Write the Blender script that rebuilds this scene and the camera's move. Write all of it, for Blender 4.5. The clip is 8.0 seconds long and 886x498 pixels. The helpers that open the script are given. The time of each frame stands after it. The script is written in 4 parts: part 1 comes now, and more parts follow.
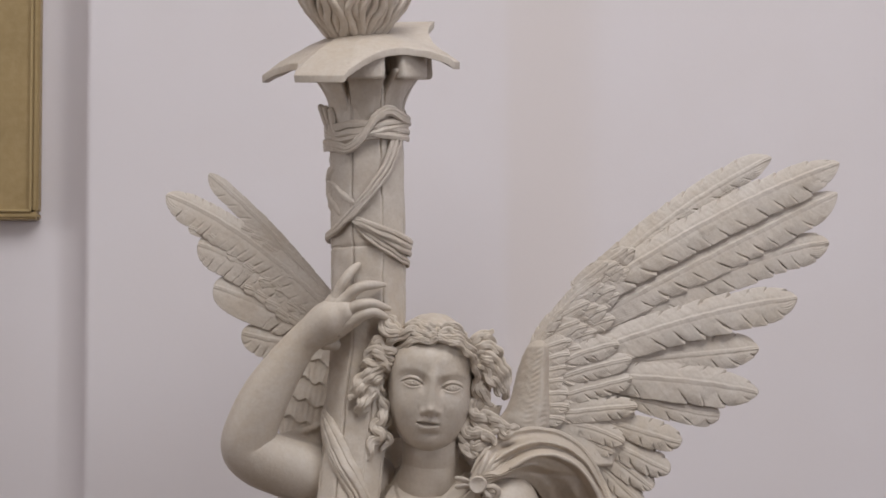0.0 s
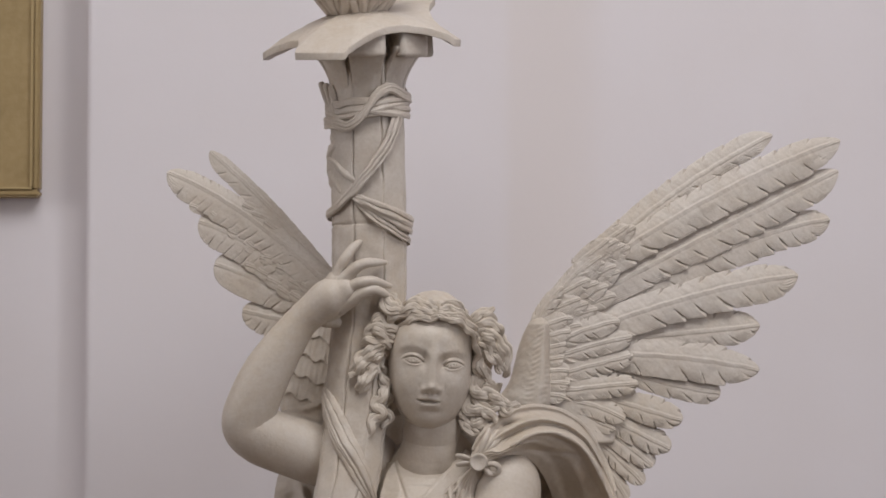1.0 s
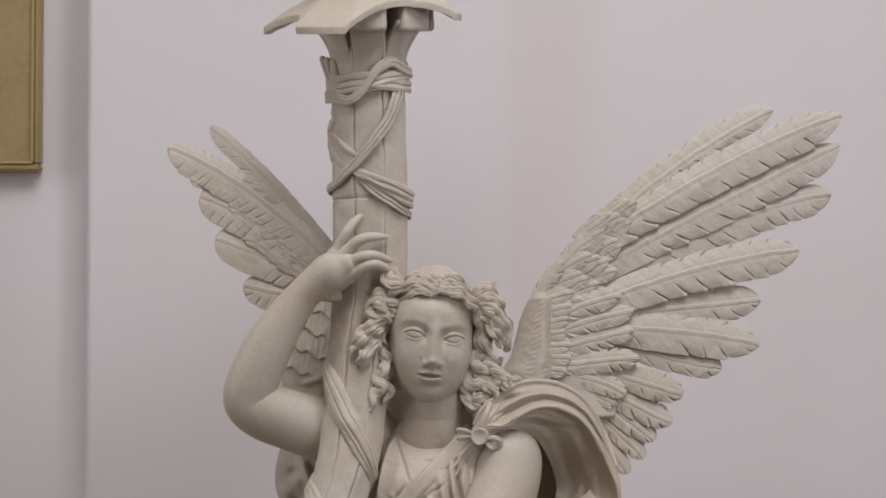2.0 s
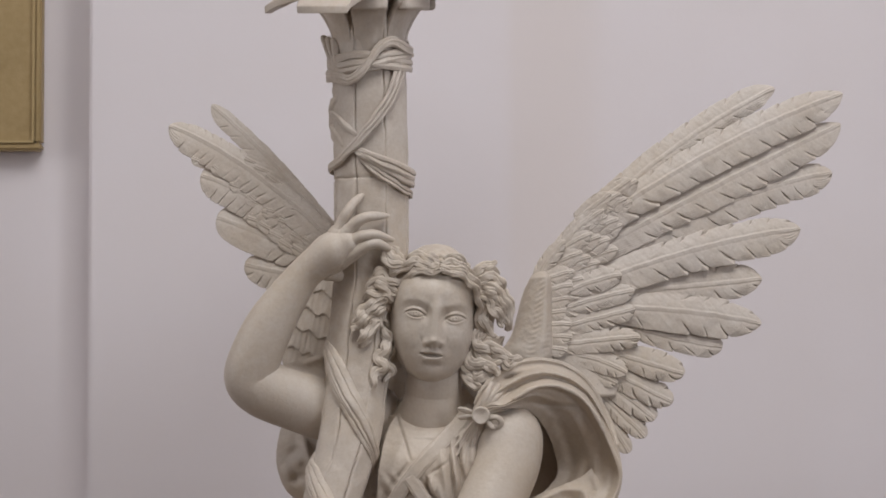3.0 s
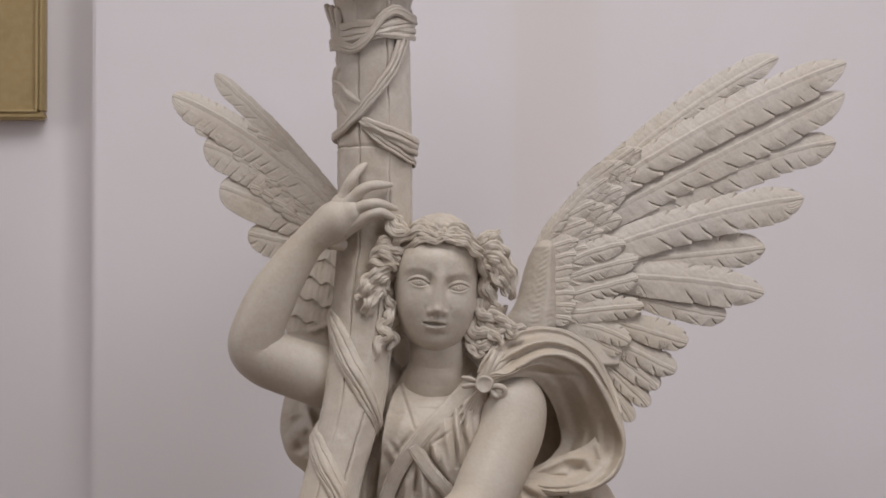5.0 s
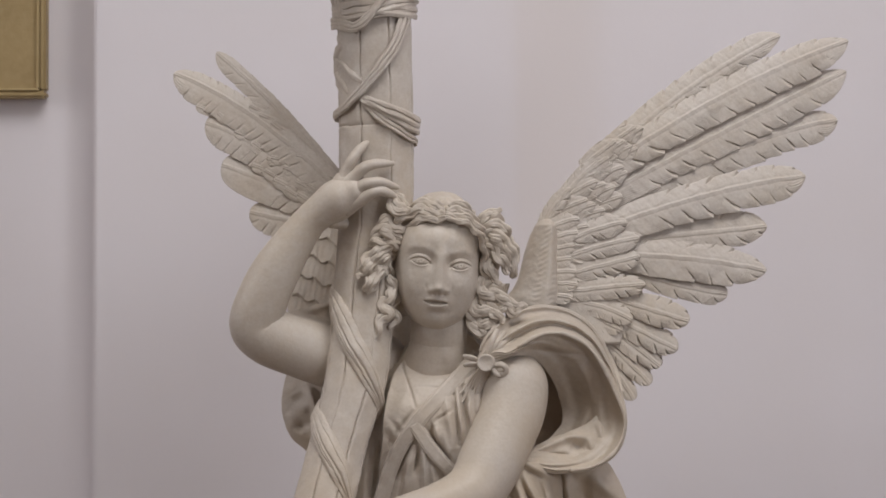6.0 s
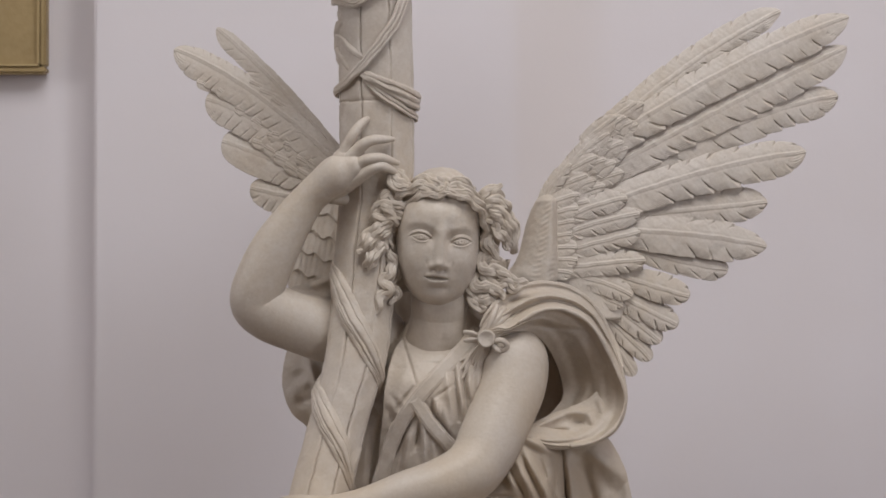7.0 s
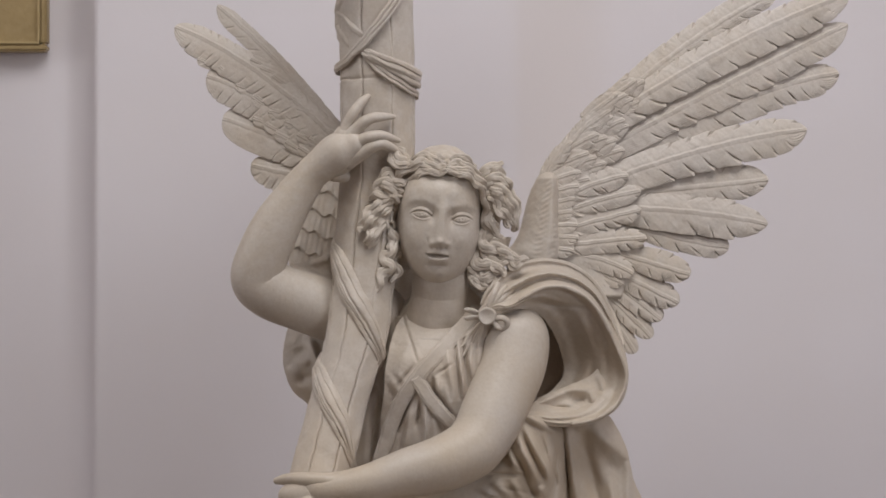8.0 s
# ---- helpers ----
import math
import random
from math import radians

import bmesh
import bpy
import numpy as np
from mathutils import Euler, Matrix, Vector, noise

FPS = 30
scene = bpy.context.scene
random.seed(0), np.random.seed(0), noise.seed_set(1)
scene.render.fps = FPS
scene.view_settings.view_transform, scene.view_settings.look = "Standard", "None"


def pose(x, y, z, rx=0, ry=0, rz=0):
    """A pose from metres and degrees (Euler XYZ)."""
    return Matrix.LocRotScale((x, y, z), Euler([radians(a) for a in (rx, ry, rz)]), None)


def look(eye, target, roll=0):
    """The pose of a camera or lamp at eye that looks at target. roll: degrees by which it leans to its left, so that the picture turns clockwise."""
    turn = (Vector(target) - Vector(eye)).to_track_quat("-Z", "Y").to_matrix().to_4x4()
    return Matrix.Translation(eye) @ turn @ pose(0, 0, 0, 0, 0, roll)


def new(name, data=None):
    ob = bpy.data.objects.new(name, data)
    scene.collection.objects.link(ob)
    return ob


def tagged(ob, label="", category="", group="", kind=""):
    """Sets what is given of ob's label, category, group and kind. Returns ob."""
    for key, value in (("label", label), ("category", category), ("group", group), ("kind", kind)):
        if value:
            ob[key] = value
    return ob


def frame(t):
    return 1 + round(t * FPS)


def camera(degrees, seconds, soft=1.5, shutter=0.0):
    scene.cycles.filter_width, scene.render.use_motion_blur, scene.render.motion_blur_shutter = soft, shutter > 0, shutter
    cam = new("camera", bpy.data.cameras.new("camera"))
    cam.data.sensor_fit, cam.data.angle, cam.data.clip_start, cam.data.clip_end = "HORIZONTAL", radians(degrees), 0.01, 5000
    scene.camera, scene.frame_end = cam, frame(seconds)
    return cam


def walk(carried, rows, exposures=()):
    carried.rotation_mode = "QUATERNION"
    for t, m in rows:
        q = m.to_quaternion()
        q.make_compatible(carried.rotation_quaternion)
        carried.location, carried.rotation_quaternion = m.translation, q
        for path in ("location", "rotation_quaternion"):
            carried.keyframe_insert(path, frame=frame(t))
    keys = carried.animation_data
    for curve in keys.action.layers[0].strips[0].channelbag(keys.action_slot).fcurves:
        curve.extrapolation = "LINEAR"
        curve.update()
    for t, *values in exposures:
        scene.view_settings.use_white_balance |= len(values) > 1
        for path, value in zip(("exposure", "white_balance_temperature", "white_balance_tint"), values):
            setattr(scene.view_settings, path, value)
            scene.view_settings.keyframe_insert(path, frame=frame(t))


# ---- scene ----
# ---- camera: a long lens on a tripod head that tilts down ----
LENS, EYE, LAST = 17.0, 1.5, 1.0
cam = camera(LENS, 8.0, soft=1.7)
# seconds, turn to the left, tilt down since the start, lean
TILTS = [
    (0.0, 0.0, 0.0, 0.0),
    (0.5, 0.008, 0.2002, -0.005),
    (1.0, 0.0158, 0.4343, -0.01),
    (1.5, 0.0259, 0.6894, -0.015),
    (3.0, 0.0579, 1.3325, -0.025),
    (3.5, 0.0749, 1.4852, -0.03),
    (4.0, 0.0928, 1.6085, -0.033),
    (4.5, 0.1093, 1.7491, -0.036),
    (6.0, 0.1556, 2.3485, -0.045),
    (6.5, 0.1606, 2.5486, -0.048),
    (7.0, 0.1654, 2.8157, -0.05),
    (7.5, 0.1779, 3.0827, -0.053),
    (8.0, 0.1817, 3.2488, -0.055),
]
walk(cam, [(t, pose(0, 0, EYE, 90 + LAST + 3.2488 - down, 0, turn - 0.1817) @ pose(0, 0, 0, 0, 0, lean))
           for t, turn, down, lean in TILTS], exposures=[(0.0, 0.0), (8.0, 0.0)])

# ---- light: daylight from a skylight and two tall windows ----
world = bpy.data.worlds.new("world")
scene.world = world
world.use_nodes = True
sky = world.node_tree.nodes.new("ShaderNodeTexSky")
sky.sky_type, sky.sun_disc, sky.sun_elevation, sky.sun_rotation = "NISHITA", False, radians(40), radians(200)
back = world.node_tree.nodes["Background"]
back.inputs["Strength"].default_value = 0.08
world.node_tree.links.new(sky.outputs[0], back.inputs[0])


def window_light(name, m, width, height, watts, color):
    data = bpy.data.lights.new(name, "AREA")
    data.shape, data.size, data.size_y, data.energy, data.color = "RECTANGLE", width, height, watts, color
    ob = new(name, data)
    ob.matrix_world = m
    return ob


window_light("skylight_daylight", look((0.4, 3.3, 4.46), (0.3, 4.3, 0)), 2.6, 2.0, 84, (1.0, 0.98, 0.98))
window_light("window_daylight", look((3.9, 0.6, 2.5), (0, 5.2, 1.9)), 1.5, 2.0, 70, (0.90, 0.915, 1.0))
window_light("window_daylight", look((-3.9, 4.0, 2.7), (-0.6, 6.0, 2.0)), 0.6, 1.5, 27, (1.0, 0.965, 0.96))


# ---- materials ----
def material(name, color, rough, spots=(), bump=0.0, grain=60.0, stripe=None, yellowed=None):
    """A mottled surface: base colour, roughness, (scale, colour, amount) mottles, relief."""
    m = bpy.data.materials.new(name)
    m.use_nodes = True
    t = m.node_tree
    bsdf = t.nodes["Principled BSDF"]
    bsdf.inputs["Roughness"].default_value = rough
    place = t.nodes.new("ShaderNodeTexCoord").outputs["Object"]
    last = None
    for scale, tint, amount in spots:
        n = t.nodes.new("ShaderNodeTexNoise")
        n.inputs["Scale"].default_value, n.inputs["Detail"].default_value = scale, 6
        t.links.new(place, n.inputs["Vector"])
        ramp = t.nodes.new("ShaderNodeMapRange")
        ramp.inputs["From Min"].default_value, ramp.inputs["From Max"].default_value = 0.42, 0.68
        ramp.inputs["To Max"].default_value = amount
        t.links.new(n.outputs["Fac"], ramp.inputs["Value"])
        mix = t.nodes.new("ShaderNodeMix")
        mix.data_type = "RGBA"
        t.links.new(ramp.outputs["Result"], mix.inputs["Factor"])
        if last is None:
            mix.inputs["A"].default_value = (*color, 1)
        else:
            t.links.new(last, mix.inputs["A"])
        mix.inputs["B"].default_value = (*tint, 1)
        last = mix.outputs["Result"]
    # a soft upright band of a second colour, set by x
    if last is not None and stripe:
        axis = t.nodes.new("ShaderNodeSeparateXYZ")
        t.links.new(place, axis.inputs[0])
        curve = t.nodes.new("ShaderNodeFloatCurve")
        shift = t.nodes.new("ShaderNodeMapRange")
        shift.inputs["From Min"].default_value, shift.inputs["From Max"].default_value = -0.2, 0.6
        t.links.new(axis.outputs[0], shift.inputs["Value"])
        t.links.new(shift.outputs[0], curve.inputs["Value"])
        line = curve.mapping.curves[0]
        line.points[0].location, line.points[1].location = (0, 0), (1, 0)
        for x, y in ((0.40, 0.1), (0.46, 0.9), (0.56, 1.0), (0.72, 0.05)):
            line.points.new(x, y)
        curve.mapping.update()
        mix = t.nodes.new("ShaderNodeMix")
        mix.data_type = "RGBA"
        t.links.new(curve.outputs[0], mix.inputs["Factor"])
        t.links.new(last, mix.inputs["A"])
        mix.inputs["B"].default_value = (*stripe, 1)
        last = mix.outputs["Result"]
    if yellowed:  # old varnish that has gone ochre in patches, mostly on the robe
        axis = t.nodes.new("ShaderNodeSeparateXYZ")
        t.links.new(place, axis.inputs[0])
        low = t.nodes.new("ShaderNodeMapRange")
        low.inputs["From Min"].default_value, low.inputs["From Max"].default_value = 1.62, 1.15
        t.links.new(axis.outputs[2], low.inputs["Value"])
        n = t.nodes.new("ShaderNodeTexNoise")
        n.inputs["Scale"].default_value, n.inputs["Detail"].default_value = 7.0, 5
        t.links.new(place, n.inputs["Vector"])
        patch = t.nodes.new("ShaderNodeMapRange")
        patch.inputs["From Min"].default_value, patch.inputs["From Max"].default_value, patch.inputs["To Max"].default_value = 0.34, 0.62, 0.85
        t.links.new(n.outputs["Fac"], patch.inputs["Value"])
        both = t.nodes.new("ShaderNodeMath")
        both.operation = "MULTIPLY"
        t.links.new(low.outputs[0], both.inputs[0])
        t.links.new(patch.outputs[0], both.inputs[1])
        mix = t.nodes.new("ShaderNodeMix")
        mix.data_type = "RGBA"
        t.links.new(both.outputs[0], mix.inputs["Factor"])
        t.links.new(last, mix.inputs["A"])
        mix.inputs["B"].default_value = (*yellowed, 1)
        last = mix.outputs["Result"]
    if last is None:
        bsdf.inputs["Base Color"].default_value = (*color, 1)
    else:
        t.links.new(last, bsdf.inputs["Base Color"])
    if bump:
        n = t.nodes.new("ShaderNodeTexNoise")
        n.inputs["Scale"].default_value, n.inputs["Detail"].default_value, n.inputs["Roughness"].default_value = grain, 8, 0.6
        t.links.new(place, n.inputs["Vector"])
        b = t.nodes.new("ShaderNodeBump")
        b.inputs["Strength"].default_value, b.inputs["Distance"].default_value = bump, 0.004
        t.links.new(n.outputs["Fac"], b.inputs["Height"])
        t.links.new(b.outputs["Normal"], bsdf.inputs["Normal"])
    return m


STONE = material("weathered_plaster", (0.548, 0.486, 0.424), 0.46,
                 [(5, (0.58, 0.53, 0.475), 0.7), (11, (0.48, 0.395, 0.30), 0.42), (3.2, (0.52, 0.42, 0.29), 0.45), (75, (0.585, 0.535, 0.475), 0.5), (190, (0.43, 0.36, 0.29), 0.3)], 0.22, 110, yellowed=(0.55, 0.445, 0.32))
PLASTER = material("wall_plaster", (0.715, 0.672, 0.685), 0.9, [(1.3, (0.735, 0.695, 0.715), 0.6), (5, (0.70, 0.65, 0.65), 0.35)], 0.12, 25, stripe=(0.695, 0.64, 0.63))
CEILING = material("ceiling_paint", (0.75, 0.73, 0.7), 0.9, [(3, (0.7, 0.68, 0.65), 0.5)], 0.1, 30)
FLOOR = material("floor_boards", (0.17, 0.125, 0.085), 0.45, [(4, (0.21, 0.16, 0.11), 0.6), (40, (0.13, 0.095, 0.065), 0.4)], 0.1, 30)
GOLD = material("old_gold", (0.36, 0.26, 0.12), 0.5, [(9, (0.30, 0.215, 0.095), 0.7), (60, (0.42, 0.31, 0.16), 0.4)], 0.25, 90)
GOLD_EDGE = material("gilt_edge", (0.46, 0.35, 0.18), 0.45, [(20, (0.38, 0.28, 0.13), 0.6)], 0.2, 80)


# ---- the room ----
def box(bm, x0, x1, y0, y1, z0, z1):
    v = [bm.verts.new(p) for p in ((x0, y0, z0), (x1, y0, z0), (x1, y1, z0), (x0, y1, z0), (x0, y0, z1), (x1, y0, z1), (x1, y1, z1), (x0, y1, z1))]
    for f in ((3, 2, 1, 0), (4, 5, 6, 7), (0, 1, 5, 4), (1, 2, 6, 5), (2, 3, 7, 6), (3, 0, 4, 7)):
        bm.faces.new([v[i] for i in f])


def part(name, bm, mat, parent=None, label="", bevel=0.0):
    if bevel:
        bmesh.ops.bevel(bm, geom=bm.edges[:], offset=bevel, segments=2, affect="EDGES", clamp_overlap=True)
    bmesh.ops.recalc_face_normals(bm, faces=bm.faces[:])
    data = bpy.data.meshes.new(name)
    bm.to_mesh(data)
    bm.free()
    data.materials.append(mat)
    ob = new(name, data)
    ob.parent = parent
    return tagged(ob, label)


def slab(name, mat, *boxes, bevel=0.0, parent=None, label=""):
    bm = bmesh.new()
    for b in boxes:
        box(bm, *b)
    return part(name, bm, mat, parent, label, bevel)


WALL_Y, LEFT_Y, EDGE_X, TOP = 5.95, 6.03, -0.700, 4.5
tagged(slab("floor", FLOOR, (-4.2, 4.2, -3.2, 6.3, -0.1, 0)), "warm brown gallery floor", "floor", kind="structure")
tagged(slab("ceiling", CEILING, (-4.2, -1.0, -3.2, 6.3, TOP, TOP + 0.2), (1.8, 4.2, -3.2, 6.3, TOP, TOP + 0.2),
            (-1.0, 1.8, -3.2, 2.3, TOP, TOP + 0.2), (-1.0, 1.8, 4.3, 6.3, TOP, TOP + 0.2)), "white painted ceiling with a skylight opening", "ceiling", kind="structure")
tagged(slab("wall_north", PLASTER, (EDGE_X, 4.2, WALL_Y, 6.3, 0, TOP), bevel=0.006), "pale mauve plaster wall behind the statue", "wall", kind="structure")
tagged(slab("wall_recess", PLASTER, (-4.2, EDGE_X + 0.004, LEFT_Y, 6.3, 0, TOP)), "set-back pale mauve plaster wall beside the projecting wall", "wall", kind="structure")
tagged(slab("wall_south", PLASTER, (-4.2, 4.2, -3.2, -3.0, 0, TOP)), "plain pale plaster wall", "wall", kind="structure")
for side, name in ((-1, "wall_west"), (1, "wall_east")):
    x0, x1 = sorted((4.0 * side, 4.2 * side))
    y0, y1 = (3.5, 4.5) if side < 0 else (-0.15, 1.35)
    tagged(slab(name, PLASTER, (x0, x1, -3.0, y0, 0, TOP), (x0, x1, y1, 6.3 if side > 0 else LEFT_Y, 0, TOP),
                (x0, x1, y0, y1, 0, 1.1), (x0, x1, y0, y1, 3.5, TOP)), "pale plaster wall with a tall window opening", "wall", kind="structure")


# ---- the painting ----
def painting():
    ob = tagged(new("framed_panel"), "golden brown panel with a thin gilt border on the wall", "painting")
    x1, z0, y = -0.8004, 2.0054, LEFT_Y
    x0, z1 = x1 - 0.9, z0 + 1.25
    slab("panel", GOLD, (x0 + 0.016, x1 - 0.016, y - 0.042, y - 0.006, z0 + 0.016, z1 - 0.016), parent=ob, bevel=0.002)
    e = 0.014
    for b in ((x0, x1, y - 0.05, y - 0.003, z0, z0 + e), (x0, x1, y - 0.05, y - 0.003, z1 - e, z1),
              (x0, x0 + e, y - 0.05, y - 0.003, z0 + e, z1 - e), (x1 - e, x1, y - 0.05, y - 0.003, z0 + e, z1 - e)):
        slab("border", GOLD, b, parent=ob, bevel=0.004)
    g = e + 0.005
    for b in ((x0 + e, x1 - e, y - 0.052, y - 0.04, z0 + e, z0 + g), (x0 + e, x1 - e, y - 0.052, y - 0.04, z1 - g, z1 - e),
              (x0 + e, x0 + g, y - 0.052, y - 0.04, z0 + g, z1 - g), (x1 - g, x1 - e, y - 0.052, y - 0.04, z0 + g, z1 - g)):
        slab("bead", GOLD_EDGE, b, parent=ob, bevel=0.0015, label="pale gilt bead")
    return ob


painting()


# ---- the statue ----
# The carving is drawn in units of about 0.95 mm: u to the right, v downwards, d towards the front,
# and set 5 m in front of the tripod.
FAR = 5.0
FOCAL = 784 / math.tan(radians(LENS / 2))
SHELLS = []
CUT = {"depth": 0.5}  # how unevenly the piece in hand is cut


def place(p):
    """From the drawing to metres."""
    p = np.asarray(p, float)
    y = FAR - p[..., 2] * FAR / FOCAL
    rise = radians(LAST) + np.arctan((441 - p[..., 1]) / FOCAL)
    return np.stack(((p[..., 0] - 784) / FOCAL * y, y, EYE + y * np.tan(rise)), -1)


def uneven(w):
    """The slight unevenness of work cut by hand."""
    out = np.zeros_like(w)
    for k, size in ((140.0, 0.00055), (310.0, 0.0003), (700.0, 0.00014)):
        for i in range(3):
            a, b, c = w[:, i], w[:, (i + 1) % 3], w[:, (i + 2) % 3]
            out[:, i] += size * (np.sin(k * b + 2.1 * np.sin(0.61 * k * c + i) + 1.3 * i) + np.sin(0.83 * k * (a + 0.7 * c) + 1.9 * np.sin(0.47 * k * b)))
    return out


def shell(p, faces):
    """Keep one closed piece of the carving, facing outwards."""
    w = place(p)
    w = w + CUT["depth"] * uneven(w)
    f = np.asarray(faces)
    a, b, c = w[f[:, 0]] - w.mean(0), w[f[:, 1]] - w.mean(0), w[f[:, 2]] - w.mean(0)
    if np.einsum("ij,ij->i", a, np.cross(b, c)).sum() < 0:
        f = f[:, ::-1]
    SHELLS.append((w, f))


def skin(p):
    """A closed grid of rings p[ring, point]; the end rings are filled."""
    n, m = p.shape[:2]
    q = np.concatenate((p.reshape(-1, 3), p[:1].mean(1), p[-1:].mean(1)))
    i, j = np.meshgrid(np.arange(n - 1), np.arange(m), indexing="ij")
    k = (j + 1) % m
    f = np.stack((i * m + j, i * m + k, (i + 1) * m + k, (i + 1) * m + j), -1).reshape(-1, 4)
    j = np.arange(m)
    k = (j + 1) % m
    first = np.stack((np.full(m, n * m), k, j, j), -1)
    last = np.stack((np.full(m, n * m + 1), (n - 1) * m + j, (n - 1) * m + k, (n - 1) * m + k), -1)
    shell(q, np.concatenate((f, first, last)))


def spline(pts, n):
    """Points along a smooth curve through pts (Catmull-Rom)."""
    p = np.asarray(pts, float)
    if len(p) == 2:
        return p[0] + (p[1] - p[0]) * np.linspace(0, 1, n)[:, None]
    e = np.concatenate((2 * p[:1] - p[1:2], p, 2 * p[-1:] - p[-2:-1]))
    step = np.linalg.norm(np.diff(p[:, :3], axis=0), axis=1) ** 0.5 + 1e-6
    s = np.linspace(0, step.sum(), n)
    i = np.clip(np.searchsorted(np.cumsum(step), s), 0, len(step) - 1)
    t = ((s - np.concatenate(([0], np.cumsum(step)))[i]) / step[i])[:, None]
    a, b, c, d = e[i], e[i + 1], e[i + 2], e[i + 3]
    return 0.5 * (2 * b + (c - a) * t + (2 * a - 5 * b + 4 * c - d) * t ** 2 + (3 * b - a - 3 * c + d) * t ** 3)


def tube(pts, n=None, around=20, flat=1.0, ridges=0, ridge=0.0, ends=True, toward=(0, 0, 1), twist=0.0):
    """A limb through (u, v, d, radius); flat: its depth to its width."""
    p = np.asarray(pts, float)
    length = np.linalg.norm(np.diff(p[:, :3], axis=0), axis=1).sum()
    c = spline(p, n or int(max(8, length / 4)))
    r, c = np.maximum(c[:, 3], 0.3), c[:, :3]
    if ends:
        a = np.radians([80, 60, 38, 18])
        t0, t1 = c[0] - c[1], c[-1] - c[-2]
        t0, t1 = t0 / np.linalg.norm(t0), t1 / np.linalg.norm(t1)
        c = np.concatenate((c[0] + t0 * (r[0] * np.sin(a))[:, None], c, c[-1] + t1 * (r[-1] * np.sin(a[::-1]))[:, None]))
        r = np.concatenate((r[0] * np.cos(a), r, r[-1] * np.cos(a[::-1])))
    t = np.gradient(c, axis=0)
    t /= np.linalg.norm(t, axis=1)[:, None] + 1e-9
    toward = np.asarray(toward, float)
    if toward.ndim == 2 and ends:
        toward = np.pad(toward, ((4, 4), (0, 0)), mode="edge")
    side = np.cross(t, np.broadcast_to(toward, t.shape))
    side /= np.linalg.norm(side, axis=1)[:, None] + 1e-9
    up = np.cross(side, t)
    f = np.linspace(0, 2 * math.pi, around, endpoint=False)[None]
    s = np.linspace(0, 1, len(c))[:, None]
    k = r[:, None] * (1 + ridge * np.cos(ridges * f + twist * s))
    skin(c[:, None] + side[:, None] * (k * np.cos(f))[..., None] + up[:, None] * (k * np.sin(f) * flat)[..., None])


def ball(c, axes, n=20, m=28, lean=0.0):
    a = np.linspace(0.05, math.pi - 0.05, n)[:, None]
    b = np.linspace(0, 2 * math.pi, m, endpoint=False)[None]
    u, v, d = axes[0] * np.sin(a) * np.cos(b), -axes[1] * np.cos(a) + 0 * b, axes[2] * np.sin(a) * np.sin(b)
    k, s = math.cos(lean), math.sin(lean)
    skin(np.stack((c[0] + u * k - v * s, c[1] + u * s + v * k, c[2] + d), -1))


def relief(vs, left, right, depth, behind, step=3.0):
    """Cloth or flesh between two outlines (v -> u), with the front given by depth(u, v, s) and a plain back."""
    v = np.arange(vs[0], vs[-1] + 0.1, step)
    edge = spline(np.stack((vs, np.zeros(len(vs)), np.zeros(len(vs)), left, right), 1), 300)
    l, r = np.interp(v, edge[:, 0], edge[:, 3]), np.interp(v, edge[:, 0], edge[:, 4])
    m = int(max((r - l).max() / step, 6))
    s = np.linspace(0, 1, m)
    u = l[:, None] + (r - l)[:, None] * s
    vv = np.broadcast_to(v[:, None], u.shape)
    front = np.stack((u, vv, depth(u, vv, np.broadcast_to(s, u.shape))), -1)
    rear = np.stack((u, vv, np.full(u.shape, float(behind))), -1)[:, ::-1]
    skin(np.concatenate((front, rear), 1))


def fold(u, v, a, b, width, height):
    """A ridge (or a furrow, if height is below 0) along the line a-b."""
    ax, ay, bx, by = *a, *b
    dx, dy = bx - ax, by - ay
    t = np.clip(((u - ax) * dx + (v - ay) * dy) / (dx * dx + dy * dy), 0, 1)
    q = np.hypot(u - ax - t * dx, v - ay - t * dy)
    return height * np.exp(-(q / width) ** 2) * (0.15 + 0.85 * np.sin(math.pi * np.clip(t, 0.02, 0.98)) ** 0.6)


def dent(u, v, cu, cv, wu, wv, height, lean=0.0):
    k, s = math.cos(lean), math.sin(lean)
    x, y = (u - cu) * k + (v - cv) * s, (v - cv) * k - (u - cu) * s
    return height * np.exp(-(x / wu) ** 2 - (y / wv) ** 2)


# -- wings --
rng = np.random.default_rng(7)


